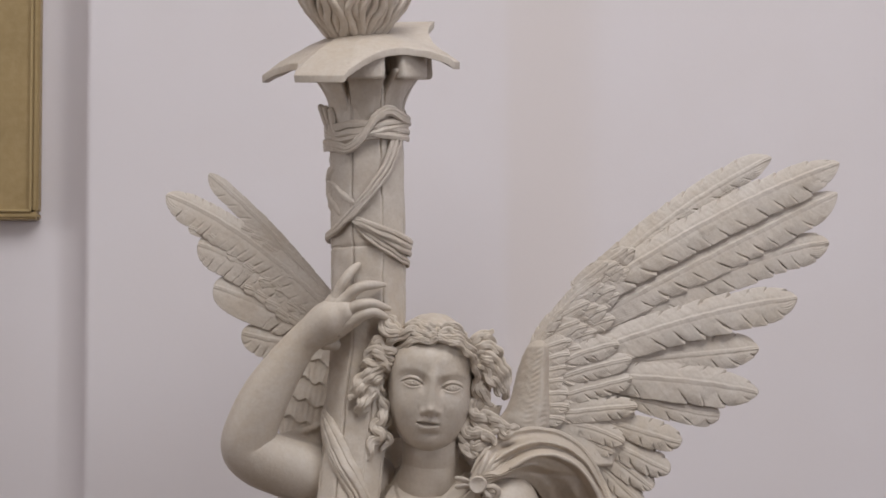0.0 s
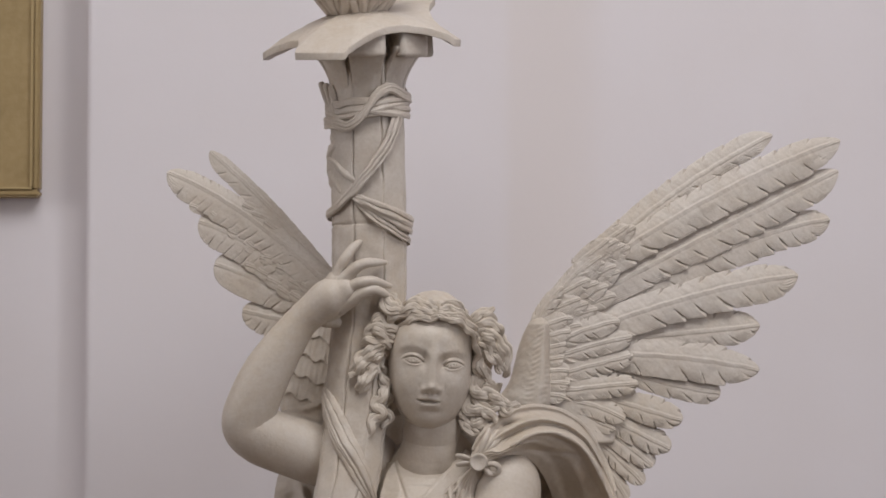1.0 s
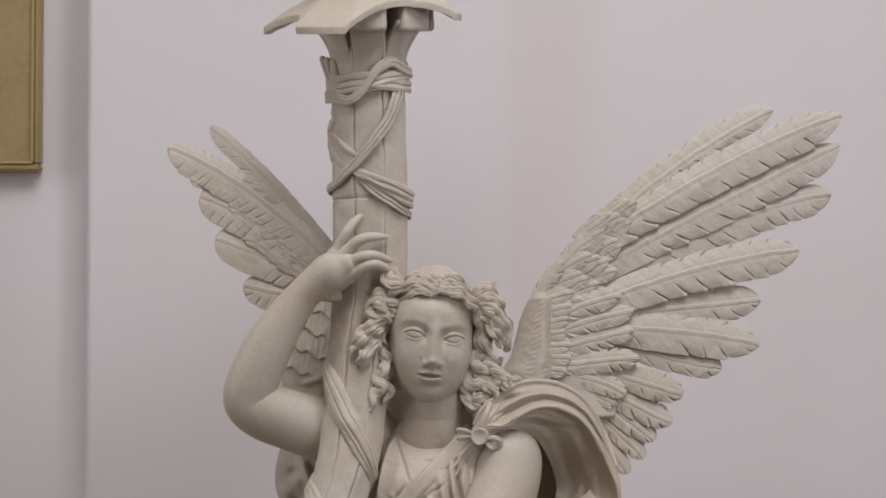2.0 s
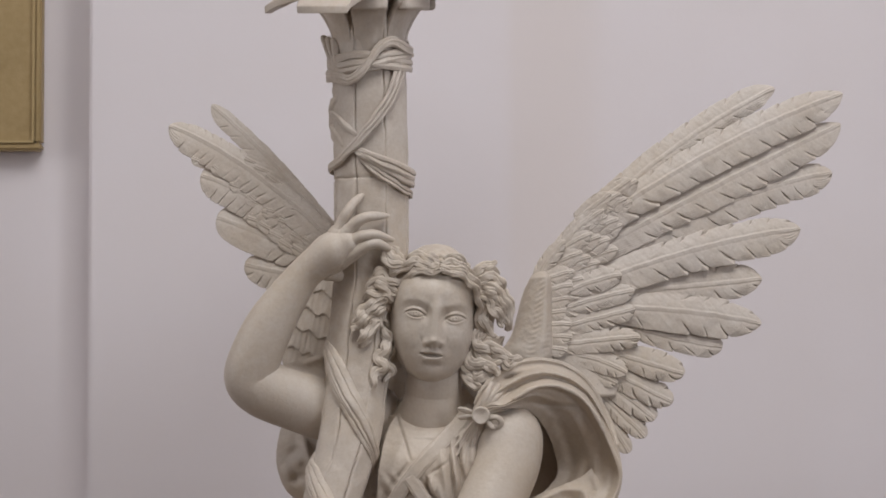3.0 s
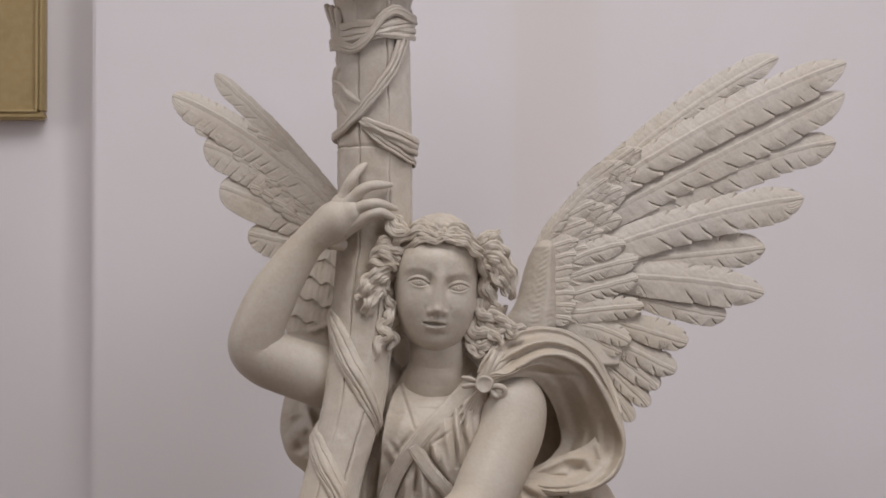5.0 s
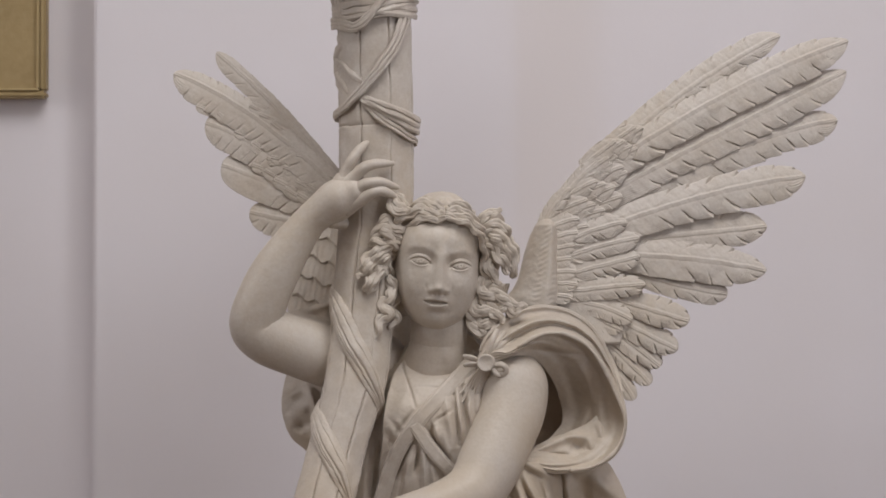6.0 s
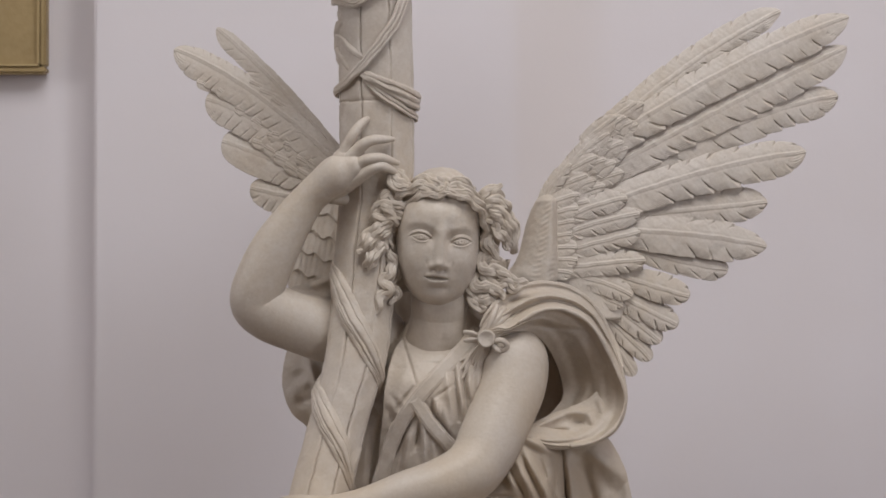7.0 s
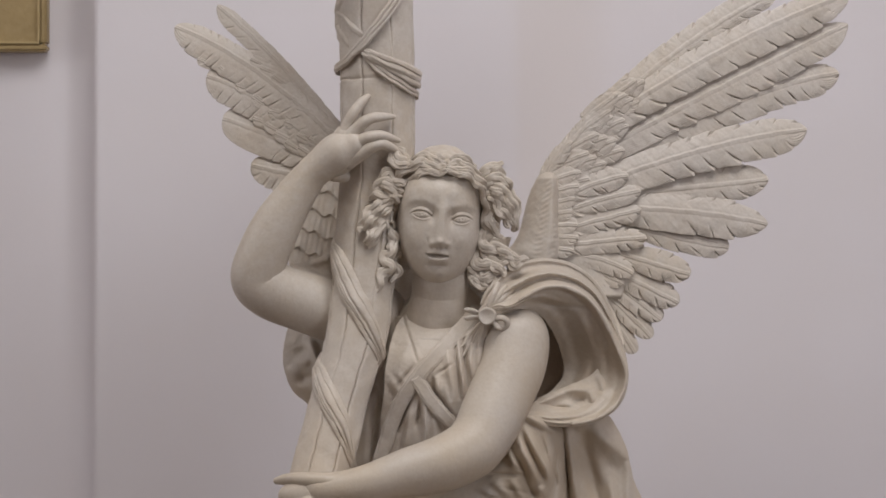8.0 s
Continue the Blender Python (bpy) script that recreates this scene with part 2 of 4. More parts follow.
def feather(b, m, t, upper, lower, layer, plane, flip=1, lobe=36.0, barb=3.6, crisp=1.0, point=0.9, sink=0.0):
    """One carved feather from base b over m to tip t, with a shaft, fine barbs and slit edges."""
    b, m, t = (np.asarray(x, float) for x in (b, m, t))
    c = 2 * m - (b + t) / 2
    length = np.linalg.norm(t - b)
    n, w = int(max(30, length / 1.05)), 47
    s = np.concatenate((np.linspace(0, 0.9, n), 0.9 + 0.1 * np.sin(np.linspace(0.06, 1, 18) * math.pi / 2)))[:, None]
    mid = (1 - s) ** 2 * b + 2 * s * (1 - s) * c + s ** 2 * t
    tan = 2 * (1 - s) * (c - b) + 2 * s * (t - c)
    tan /= np.linalg.norm(tan, axis=1)[:, None]
    nor = np.stack((-tan[:, 1], tan[:, 0]), -1) * flip
    q = np.sin(np.linspace(-1, 1, w) * math.pi / 2)[None] * 0.35 + np.linspace(-1, 1, w)[None] * 0.65
    s0 = 1 - min(0.5, 1.5 * point * max(upper, lower) / length)
    taper = np.sqrt(np.clip(1 - (np.clip(s - s0, 0, 1) / (1 - s0)) ** 2.2, 0, 1)) ** point * (0.72 + 0.28 * np.minimum(s / 0.6, 1))
    half = np.where(q < 0, upper * (1 - 0.25 * s ** 2), lower * (1 - 0.18 * s ** 2)) * taper
    k = max(2.0, length / lobe)
    off = rng.random(2) * 0.8
    g = (s * k - 0.7 * np.abs(q) + np.where(q > 0, off[0], off[1])) + 0.14 * np.sin(s * 17 + off[0] * 9)
    ph = g - np.floor(g)
    pick = (np.sin(np.floor(g) * 12.9898 + off[0] * 78.2) * 43758.5453) % 1
    near = np.minimum(ph, 1 - ph) * lobe
    live = np.where(q > 0, np.clip(pick * 2.2 - 0.5, 0, 1), 1.0 * (pick > 0.42))
    cut = np.exp(-(near / 1.7) ** 2) * live
    reach = np.clip((np.abs(q) - 0.62 + 0.35 * pick * (q > 0)) / 0.3, 0, 1)
    edge = 1 - np.clip(np.abs(q) - 0.6, 0, 1) / 0.4 * (0.16 * cut + 0.10 * (1 - ph) * live) * crisp
    flatter = min(1.0, (upper + lower) / 64) ** 1.5
    far = np.abs(q) * half
    h = layer - sink * (1 - s) ** 2 + flatter * (3.2 * q - 3.4 * q ** 2) + (0.9 + 0.7 * flatter) * np.exp(-((far - 1.6) / 1.2) ** 2) - 0.4 * np.exp(-((far - 5.0) / 1.8) ** 2)
    wear = 0.6 + 0.4 * np.sin(s * 23 + q * 4 + off[0] * 20) * np.sin(s * 7 + off[1] * 9)
    comb = np.sin(2 * math.pi * (s * length - 0.85 * far) / barb + 1.1 * np.sin(s * 9) + 0.8 * np.sin(far / 4 + off[1] * 9))
    h = h + crisp * wear * comb * np.clip(far / 7 - 0.5, 0, 1) * np.where(q > 0, 1.25, 0.3)
    curl = np.clip((np.abs(q) - 0.45) / 0.5, 0, 1)
    h = h - crisp * 6.8 * cut * reach + np.where(q > 0, 4.6, 1.4) * (ph ** 2 - 0.4) * curl * crisp * np.where(q > 0, live, 0.4 * live)
    uv = mid[:, None] + nor[:, None] * (q * half * edge)[..., None]
    d = plane(uv[..., 0], uv[..., 1]) + h
    front = np.concatenate((uv, d[..., None]), -1)
    rear = front[:, ::-3].copy()
    rear[..., 2] -= 6
    skin(np.concatenate((front, rear), 1))


def right_plane(u, v):
    return -75 - 0.13 * (u - 960) + 0.10 * (v - 300) + 18 * np.sin((u - 960) / 520 * math.pi)


def left_plane(u, v):
    return -105 - 0.14 * (590 - u) + 0.22 * (v - 200)


def right_wing():
    def put(b, m, t, up, lo, layer, **more):
        feather(b, m, t, up, lo, layer, right_plane, **more)

    # the long quills, from the leading edge down
    put((1040, 222), (1215, 80), (1385, -21), 30, 27, -5, lobe=36.0, point=1.5)
    put((1060, 222), (1290, 83), (1506, -11), 30, 47, 6, point=1.4)
    put((1060, 268), (1305, 140), (1502, 43), 26, 44, 0, point=1.4)
    put((1060, 300), (1300, 183), (1486, 130), 32, 42, -5, point=1.25)
    put((1030, 335), (1257, 262), (1429, 230), 33, 47, 5, lobe=42.0, point=1.25)
    put((1080, 345), (1237, 331), (1360, 318), 40, 36, -4, point=1.25)
    put((1085, 368), (1229, 376), (1359, 397), 34, 46, 3, lobe=40.0, point=1.25)
    put((1090, 388), (1195, 420), (1290, 438), 30, 28, -4)
    put((1050, 432), (1140, 462), (1222, 486), 32, 28, 3, lobe=28.0)
    put((1040, 450), (1125, 498), (1201, 536), 30, 28, 0, lobe=28.0)
    put((1050, 475), (1112, 520), (1171, 566), 27, 25, -3, lobe=26.0)
    put((1062, 512), (1108, 552), (1153, 598), 23, 22, -6, lobe=24.0)
    put((1072, 548), (1100, 588), (1124, 625), 18, 18, -8, lobe=22.0)
    # the second row, lying flat on the quills
    put((978, 358), (1050, 326), (1112, 311), 21, 24, 13, lobe=22.0, sink=2.0, point=1.1)
    put((978, 382), (1062, 354), (1134, 338), 19, 24, 12, lobe=22.0, sink=2.0, point=1.1)
    put((978, 410), (1062, 389), (1135, 371), 21, 24, 11, lobe=22.0, sink=2.0, point=1.1)
    put((980, 438), (1065, 427), (1144, 421), 24, 25, 12, lobe=24.0, sink=2.0, point=1.1)
    put((980, 450), (1055, 457), (1121, 485), 21, 24, 10, lobe=22.0, sink=2.0)
    put((990, 458), (1050, 478), (1104, 502), 18, 22, 7, lobe=22.0, sink=2.0)
    # feathers along the leading edge
    put((1018, 246), (1062, 204), (1112, 166), 15, 15, 8, lobe=22.0, crisp=0.8, sink=6.0, point=1.2)
    put((978, 296), (1016, 246), (1062, 202), 16, 16, 11, lobe=20.0, crisp=0.8, sink=6.0, point=1.2)
    put((958, 338), (978, 292), (1012, 250), 17, 17, 15, lobe=20.0, crisp=0.7, sink=5.0, point=1.1)
    # coverts lapping like scales over the wrist
    for r in range(4):
        for i in range(5):
            a = (i + 0.5 * (r % 2)) / 4.5
            e = 50 + (3 - r) * (26 - 5 * a) + 9 * rng.random()
            u, v = 964 + 90 * a, 338 - 140 * a
            turn = -0.30 - 0.42 * a + 0.07 * rng.random()
            k, q = math.cos(turn), math.sin(turn)
            put((u + (e - 74) * k, v + (e - 74) * q), (u + (e - 34) * k, v + (e - 34) * q - 2), (u + e * k, v + e * q), 19, 20, 8 + 1.6 * r, lobe=44.0, barb=3.2, crisp=0.5, point=1.4, sink=7.0)
    # short feathers beside the shoulder
    for i in range(7):
        v = 312 + 21 * i
        put((962, v + 12 - i), (990, v + 2), (1019 + 6 * math.sin(i * 1.7), v - 7 + 2.4 * i), 18, 18, 16, lobe=40.0, barb=3.0, crisp=0.35, sink=4.0, point=0.7)
    # the smooth shoulder of the wing and its leading edge
    def root(u, v, s):
        d = right_plane(u, v) + 4 + 34 * np.sqrt(np.clip(np.sin(np.clip(s, 0.0, 1) * math.pi * 0.62), 0, 1)) * np.clip((v - 300) / 16, 0.3, 1)
        d = d - 30 * np.clip((s - 0.72) / 0.28, 0, 1) ** 2
        return d + 0.55 * np.sin(v / 1.4 + 5 * np.sin(u / 11)) * np.clip(s * 3 - 0.8, 0, 1) * (0.5 + 0.5 * np.sin(u / 4.3 + v / 23))
    relief([303, 308, 316, 326, 340, 360, 400, 430, 448, 460], [966, 957, 950, 945, 939, 932, 922, 910, 890, 886], [974, 983, 987, 989, 990, 990, 991, 992, 992, 990], root, -130, 1.6)
    tube([(884, 449, -62, 8), (915, 450, -56, 14), (945, 452, -52, 20)], around=24)
    tube([(966, 316, -84, 9), (984, 282, -86, 10), (1012, 245, -90, 10), (1052, 206, -94, 9), (1100, 167, -97, 7)], around=24, flat=0.7)
    relief([215, 300, 360, 420, 470, 530], [1030, 970, 950, 940, 930, 1010], [1050, 1070, 1085, 1105, 1110, 1100], lambda u, v, s: right_plane(u, v) + 10 * np.sin(s * math.pi), -150, 6)


def left_wing():
    def put(b, m, t, up, lo, layer, **more):
        feather(b, m, t, up, lo, layer, left_plane, flip=-1, **more)

    put((630, 268), (502, 120), (385, 9), 14, 26, -6, lobe=30.0, crisp=0.35, point=1.3)
    put((620, 270), (455, 126), (309, 46), 23, 44, 3, lobe=19.0, crisp=0.45, point=1.15)
    put((615, 290), (485, 190), (366, 134), 42, 44, 0, lobe=19.0, crisp=0.45)
    put((615, 308), (497, 248), (394, 209), 42, 44, -3, lobe=19.0, crisp=0.45)
    put((615, 330), (525, 310), (444, 292), 34, 40, -6, lobe=19.0, crisp=0.45)
    put((615, 356), (545, 366), (474, 356), 30, 34, -9, lobe=19.0, crisp=0.45)
    # small coverts laid over them, of which the tips show
    for j in range(4):
        u0, v0, u1, v1 = ((350, 84, 570, 246), (400, 116, 590, 272), (436, 84, 600, 240), (430, 176, 590, 300))[j]
        for i in range(7):
            k = (i + 0.5 * (j % 2) + 0.5 * rng.random()) / 7
            u, v = u0 + (u1 - u0) * k, v0 + (v1 - v0) * k + 12 * rng.random()
            put((u + 40, v + 26), (u + 15, v + 14), (u - 6 * rng.random(), v + 10 * rng.random()), 12, 13, 2.5 + 1.5 * rng.random(), lobe=60.0, crisp=0.3, sink=12.0, point=0.8)

    # the part of the wing seen under the raised arm, in scalloped rows
    def scales(u, v, s):
        row = (v + 0.42 * (622 - u) + 4.0 * np.sin(u / 4.6 + 0.8 * np.sin(v / 40))) / 40
        return left_plane(u, v) + 8 + 4.5 * (row % 1) ** 2.5 + 0.4 * np.sin(u / 1.6 + v / 9)
    relief([285, 330, 400, 470], [560, 540, 522, 520], [632, 632, 630, 630], scales, -150, 1.5)
    tube([(600, 235, -120, 12), (560, 190, -140, 8), (480, 100, -190, 6), (410, 30, -250, 4)], around=16)
    relief([215, 300, 400, 520], [560, 520, 505, 520], [640, 650, 650, 640], lambda u, v, s: left_plane(u, v) - 10, -190, 6)


CUT["depth"] = 0.45
right_wing()
left_wing()

# -- the torch --
SHAFT = np.array([(664, -190, 0, 66), (665, -28, 0, 67), (668, 142, 0, 68), (667, 300, 0, 67), (655, 400, 5, 62), (643, 500, 18, 57), (630, 600, 40, 57),
                  (602, 700, 70, 54), (577, 800, 100, 56), (553, 900, 130, 58), (530, 1000, 150, 60)], float)


def shaft_at(v):
    return [np.interp(v, SHAFT[:, 1], SHAFT[:, i]) for i in (0, 2, 3)]


def shaft():
    v = np.concatenate((np.arange(-165, 138, 6), np.arange(138, 149, 1.2), np.arange(150, 1000, 6)))
    smooth = spline(SHAFT, 400)
    u, d, r = (np.interp(v, smooth[:, 1], smooth[:, i]) for i in (0, 2, 3))
    corner = radians(-23)
    f = np.concatenate([corner + k * math.pi / 4 + np.radians(np.array((-1.6, -0.8, 0, 0.8, 1.6, 4, 9, 15, 22.5, 30, 36, 41))) for k in range(8)])
    x = (f - corner + math.pi / 8) % (math.pi / 4) - math.pi / 8
    y = (f - corner) % (math.pi / 4) - math.pi / 8
    form = 0.2 + 0.8 * math.cos(math.pi / 8) / np.cos(y)
    seam = np.exp(-(x / 0.021) ** 2)
    ring = np.exp(-((v[:, None] - 143 + 5 * np.cos(f[None])) / 1.8) ** 2)
    worn = np.array([[noise.noise((a * 0.02, 2.1 * math.sin(b), 2.1 * math.cos(b))) for b in f] for a in v])
    gap = np.clip(0.95 + 0.6 * np.sin(v[:, None] / 61 + np.floor((f[None] - corner) / (math.pi / 4) + 0.5) * 2.4), 0, 1)
    k = r[:, None] * (form[None] * 1.035) - 6.5 * seam[None] * gap - 3.2 * ring + 1.0 * worn
    skin(np.stack((u[:, None] + k * np.sin(f), np.broadcast_to(v[:, None], k.shape), d[:, None] + k * np.cos(f)), -1))


def ribbon(line, strands=3, lift=3.0, spread=1.0, swap=0.0):
    """Twisted strips of cloth round the torch, through (u, v, width)."""
    line = [tuple(q) for q in line]
    for end, nxt in ((0, 1), (-1, -2)):  # go on round the back where a strip meets the edge
        u, v, w = line[end]
        c, d, r = shaft_at(v)
        if abs(u - c) > 0.84 * r:
            way = math.copysign(1, u - c)
            more = (u + way * 40, v + 22 * (v - line[nxt][1]) / (abs(u - line[nxt][0]) + 8), w * 0.9)
            line = [more] + line if end == 0 else line + [more]
    p = spline(line, 60)
    t = np.gradient(p[:, :2], axis=0)
    t /= np.linalg.norm(t, axis=1)[:, None]
    nor = np.stack((-t[:, 1], t[:, 0]), -1)
    s = np.linspace(0, 1, 60)
    strands = 2 * strands if strands > 1 else 1
    for i in range(strands):
        o = (i - (strands - 1) / 2) / max(1, strands - 1) if strands > 1 else 0.0
        o = o * np.cos(swap * s * math.pi) * spread + 0.08 * np.sin(s * 5 + i * 2)
        q = p[:, :2] + nor * (o * p[:, 2] * 0.75)[:, None]
        c, d, r = shaft_at(q[:, 1])
        x = (q[:, 0] - c) / (r + lift + 2)
        out = r + lift + (4 + 2.2 * math.sin(i * 2.4)) * np.abs(np.sin(s * math.pi)) + 0.8 * np.sin(7 * s + 1.7 * i)
        a = np.sign(x) * (np.arcsin(np.minimum(np.abs(x), 1)) + 1.6 * np.maximum(np.abs(x) - 1, 0))
        path = np.stack((c + out * np.sin(a), q[:, 1], d + out * np.cos(a), p[:, 2] / strands * (0.92 + 0.22 * math.sin(i * 3.0))), -1)
        toward = np.stack((np.sin(a), 0 * a, np.cos(a)), -1)
        tube(path, n=60, around=24, flat=0.56, ridges=5, ridge=0.10, toward=toward, twist=3 * i)


def capital():
    # broad leaves that flare under the plate
    for k in range(7):
        f0 = radians(-1 + 360 / 7 * k)
        v = np.linspace(-178, -50, 30)[:, None]
        x = np.concatenate(([-1, -0.97], np.linspace(-0.9, 0.9, 11), [0.97, 1]))[None]
        up = np.clip((-80 - v) / 92, 0, 1)
        r = 62 + 40 * up ** 2.4
        half = radians(23.0) * (1 - 0.14 * up)
        f = f0 + half * x
        out = r + 4 - 3 * x ** 2 + 1.5 * (np.abs(x) > 0.8)
        c = np.interp(v, SHAFT[:, 1], SHAFT[:, 0])
        top = np.stack((c + out * np.sin(f), v + 0 * f, out * np.cos(f)), -1)
        inn = np.stack((c + (out - 24) * np.sin(f), v + 0 * f, (out - 24) * np.cos(f)), -1)[:, ::-1]
        skin(np.concatenate((top, inn), 1))
        # the squared tab over the leaf
        x = np.concatenate((np.linspace(-0.3, 0.3, 9), np.linspace(0.3, -0.3, 9)))
        o = np.concatenate((np.full(9, 118.0), np.full(9, 80.0)))
        rows = [np.stack((664 + (o - e) * np.sin(f0 + x), np.full(18, y), (o - e) * np.cos(f0 + x)), -1) for y, e in ((-206, 6), (-200, 2), (-166, 0), (-162, 1), (-159, 5))]
        skin(np.array(rows))


def plate():
    """The domed four-cornered plate with cut corners and hollow sides."""
    c = np.array((658.0, -245.0, 0.0))
    tips = [(484, -166, -70), (580, -166, 165), (826, -190, 80), (760, -262, -150)]  # left, front, right, back
    cuts = [14, 49, 12, 30]
    rim = []
    for i in range(4):
        a, b = np.array(tips[i], float), np.array(tips[(i + 1) % 4], float)
        rad = [np.array((t[0] - c[0], 0, t[2])) for t in (a, b)]
        rad = [r / np.linalg.norm(r) for r in rad]
        aa = a + np.array((rad[0][2], 0, -rad[0][0])) * cuts[i] * -1
        bb = b + np.array((rad[1][2], 0, -rad[1][0])) * cuts[(i + 1) % 4]
        if np.linalg.norm(bb - a) > np.linalg.norm(2 * b - bb - a):
            bb = 2 * b - bb
        if np.linalg.norm(aa - b) > np.linalg.norm(2 * a - aa - b):
            aa = 2 * a - aa
        for t in np.linspace(0, 1, 30):
            p = aa + (bb - aa) * t
            hollow = 4 * t * (1 - t)
            p = p + (c - p) * np.array((0.20, 0.0, 0.20)) * hollow
            p[1] -= (22, 36, 8, 14)[i] * hollow ** 0.7
            rim.append(p)
    rim = np.array(rim)

    def ring(s, drop, squeeze=1.0):
        p = c + (rim - c) * np.array((s * squeeze, 1, s * squeeze))
        p[:, 1] = c[1] + (rim[:, 1] - c[1]) * s ** 1.8 + drop
        return p
    rows = [ring(s, 0) for s in np.linspace(0.1, 0.97, 24)] + [ring(0.99, 0), ring(1, 0.4), ring(1, 1.5), ring(1, 12), ring(1, 13, 0.998), ring(0.985, 13.5)]
    rows += [ring(s, 14) for s in np.linspace(0.95, 0.1, 10)]
    skin(np.array(rows))


def flame():
    """Carved locks of fire in a basket above the plate."""
    ball((643, -288, 0), (80, 58, 75))
    for i in range(84):
        f = i / 84 * 2 * math.pi
        w = 0.5 + 0.5 * rng.random()
        pts = []
        for k in range(7):
            s = k / 6
            r = 35 + 54 * math.sin(min(1, s * 1.3) * math.pi * 0.6) - 26 * max(0, s - 0.55) + (0, 8, 3, 12)[i % 4]
            a = f + 0.11 * math.sin(s * 11 + i * 0.55) * w
            pts.append((643 + r * math.sin(a), -240 - 130 * s - 12 * w * s, r * math.cos(a), (3.4 + 4.2 * w) * (1 - 0.25 * s)))
        tube(pts, n=36, around=12, flat=1.1, ridges=2, ridge=0.14, twist=2)
    for i in range(14):
        f = i / 14 * 2 * math.pi
        tube([(650 + 42 * math.sin(f), -340, 42 * math.cos(f), 22), (650 + 30 * math.sin(f + 0.5), -400, 30 * math.cos(f + 0.5), 15), (655 + 8 * math.sin(f), -470 + 20 * math.sin(i * 2.3), 8 * math.cos(f), 4)], around=14, ridges=3, ridge=0.1, twist=3)


CUT["depth"] = 0.7
shaft()
capital()
plate()
flame()


def upper(strands, lift, swap, *line):
    ribbon([(u + 16.5, v - 298, w) for u, v, w in line], strands, lift, 1.0, swap)


upper(3, 4, 0.0, (581, 238, 26), (600, 244, 28), (640, 236, 26), (690, 224, 28), (735, 218, 26))
upper(2, 3, 0.0, (580, 232, 20), (605, 228, 22), (640, 224, 22), (720, 236, 22), (735, 232, 18))
upper(4, 9, 1.0, (592, 258, 22), (615, 262, 26), (640, 242, 32), (665, 208, 32), (690, 196, 26), (722, 212, 18))
upper(4, 5, 0.5, (706, 234, 18), (700, 258, 22), (682, 300, 24), (650, 345, 26), (615, 385, 28), (578, 418, 26))
upper(1, -7, 0.0, (592, 290, 8), (584, 318, 18), (586, 350, 20), (600, 378, 12))
upper(1, -2, 0.0, (588, 325, 5), (608, 348, 7), (626, 360, 5))
upper(3, 5, 0.0, (624, 388, 12), (650, 400, 20), (690, 418, 26), (724, 436, 26))
upper(2, 1, 0.0, (632, 400, 8), (660, 424, 12), (690, 444, 12), (724, 466, 10))


def wrap(line, creases):
    """A broad strip of cloth wound round the torch through (u, v, half width), creased along its length."""
    p = spline(line, 110)
    t = np.gradient(p[:, :2], axis=0)
    t /= np.linalg.norm(t, axis=1)[:, None]
    nor = np.stack((-t[:, 1], t[:, 0]), -1)
    s, x = np.linspace(0, 1, 110)[:, None], np.linspace(-1, 1, 61)[None]
    q = p[:, None, :2] + nor[:, None] * (p[:, 2:3] * x)[..., None]
    c, d, r = shaft_at(q[..., 1])
    out = r + 0.5 + (3 + 0.2 * p[:, 2:3]) * np.clip(1 - np.abs(x) ** 2.4, 0, 1) ** 0.6 * (1 + 0.25 * np.sin(3 * x + 4 * s))
    for at, end, wide, deep in creases:
        out = out - deep * np.exp(-((x - at - (end - at) * s - 0.07 * np.sin(6 * s + 9 * at)) / wide) ** 2) * np.clip(np.sin(math.pi * s) * 1.8, 0.25, 1)
    k = (q[..., 0] - c) / (r + 10)
    a = np.sign(k) * (np.arcsin(np.minimum(np.abs(k), 1)) + 1.6 * np.maximum(np.abs(k) - 1, 0))
    front = np.stack((c + out * np.sin(a), q[..., 1], d + out * np.cos(a)), -1)
    rear = np.stack((c + (r - 6) * np.sin(a), q[..., 1], d + (r - 6) * np.cos(a)), -1)[:, ::-1]
    skin(np.concatenate((front, rear), 1))


FOLDS = [(-0.55, -0.25, 0.06, 2.0), (-0.05, 0.35, 0.10, 3.0), (0.62, 0.5, 0.06, 2.4), (0.25, 0.78, 0.05, 1.6)]
wrap([(556, 404, 6), (580, 440, 10), (598, 478, 20), (618, 518, 23), (643, 556, 22), (664, 592, 18), (679, 622, 11), (688, 650, 6), (700, 676, 3)], FOLDS)
wrap([(530, 612, 6), (550, 648, 10), (565, 682, 20), (585, 718, 22), (606, 752, 20), (620, 784, 13), (630, 815, 7), (644, 850, 3)], FOLDS)
for k in range(3):
    tube([(583 + 9 * k, -110 + 3 * k, 6 + 12 * k, 6), (590 + 7 * k, -88, 18 + 10 * k, 6), (600 + 4 * k, -62, 30 + 8 * k, 5)], around=14, flat=0.7)


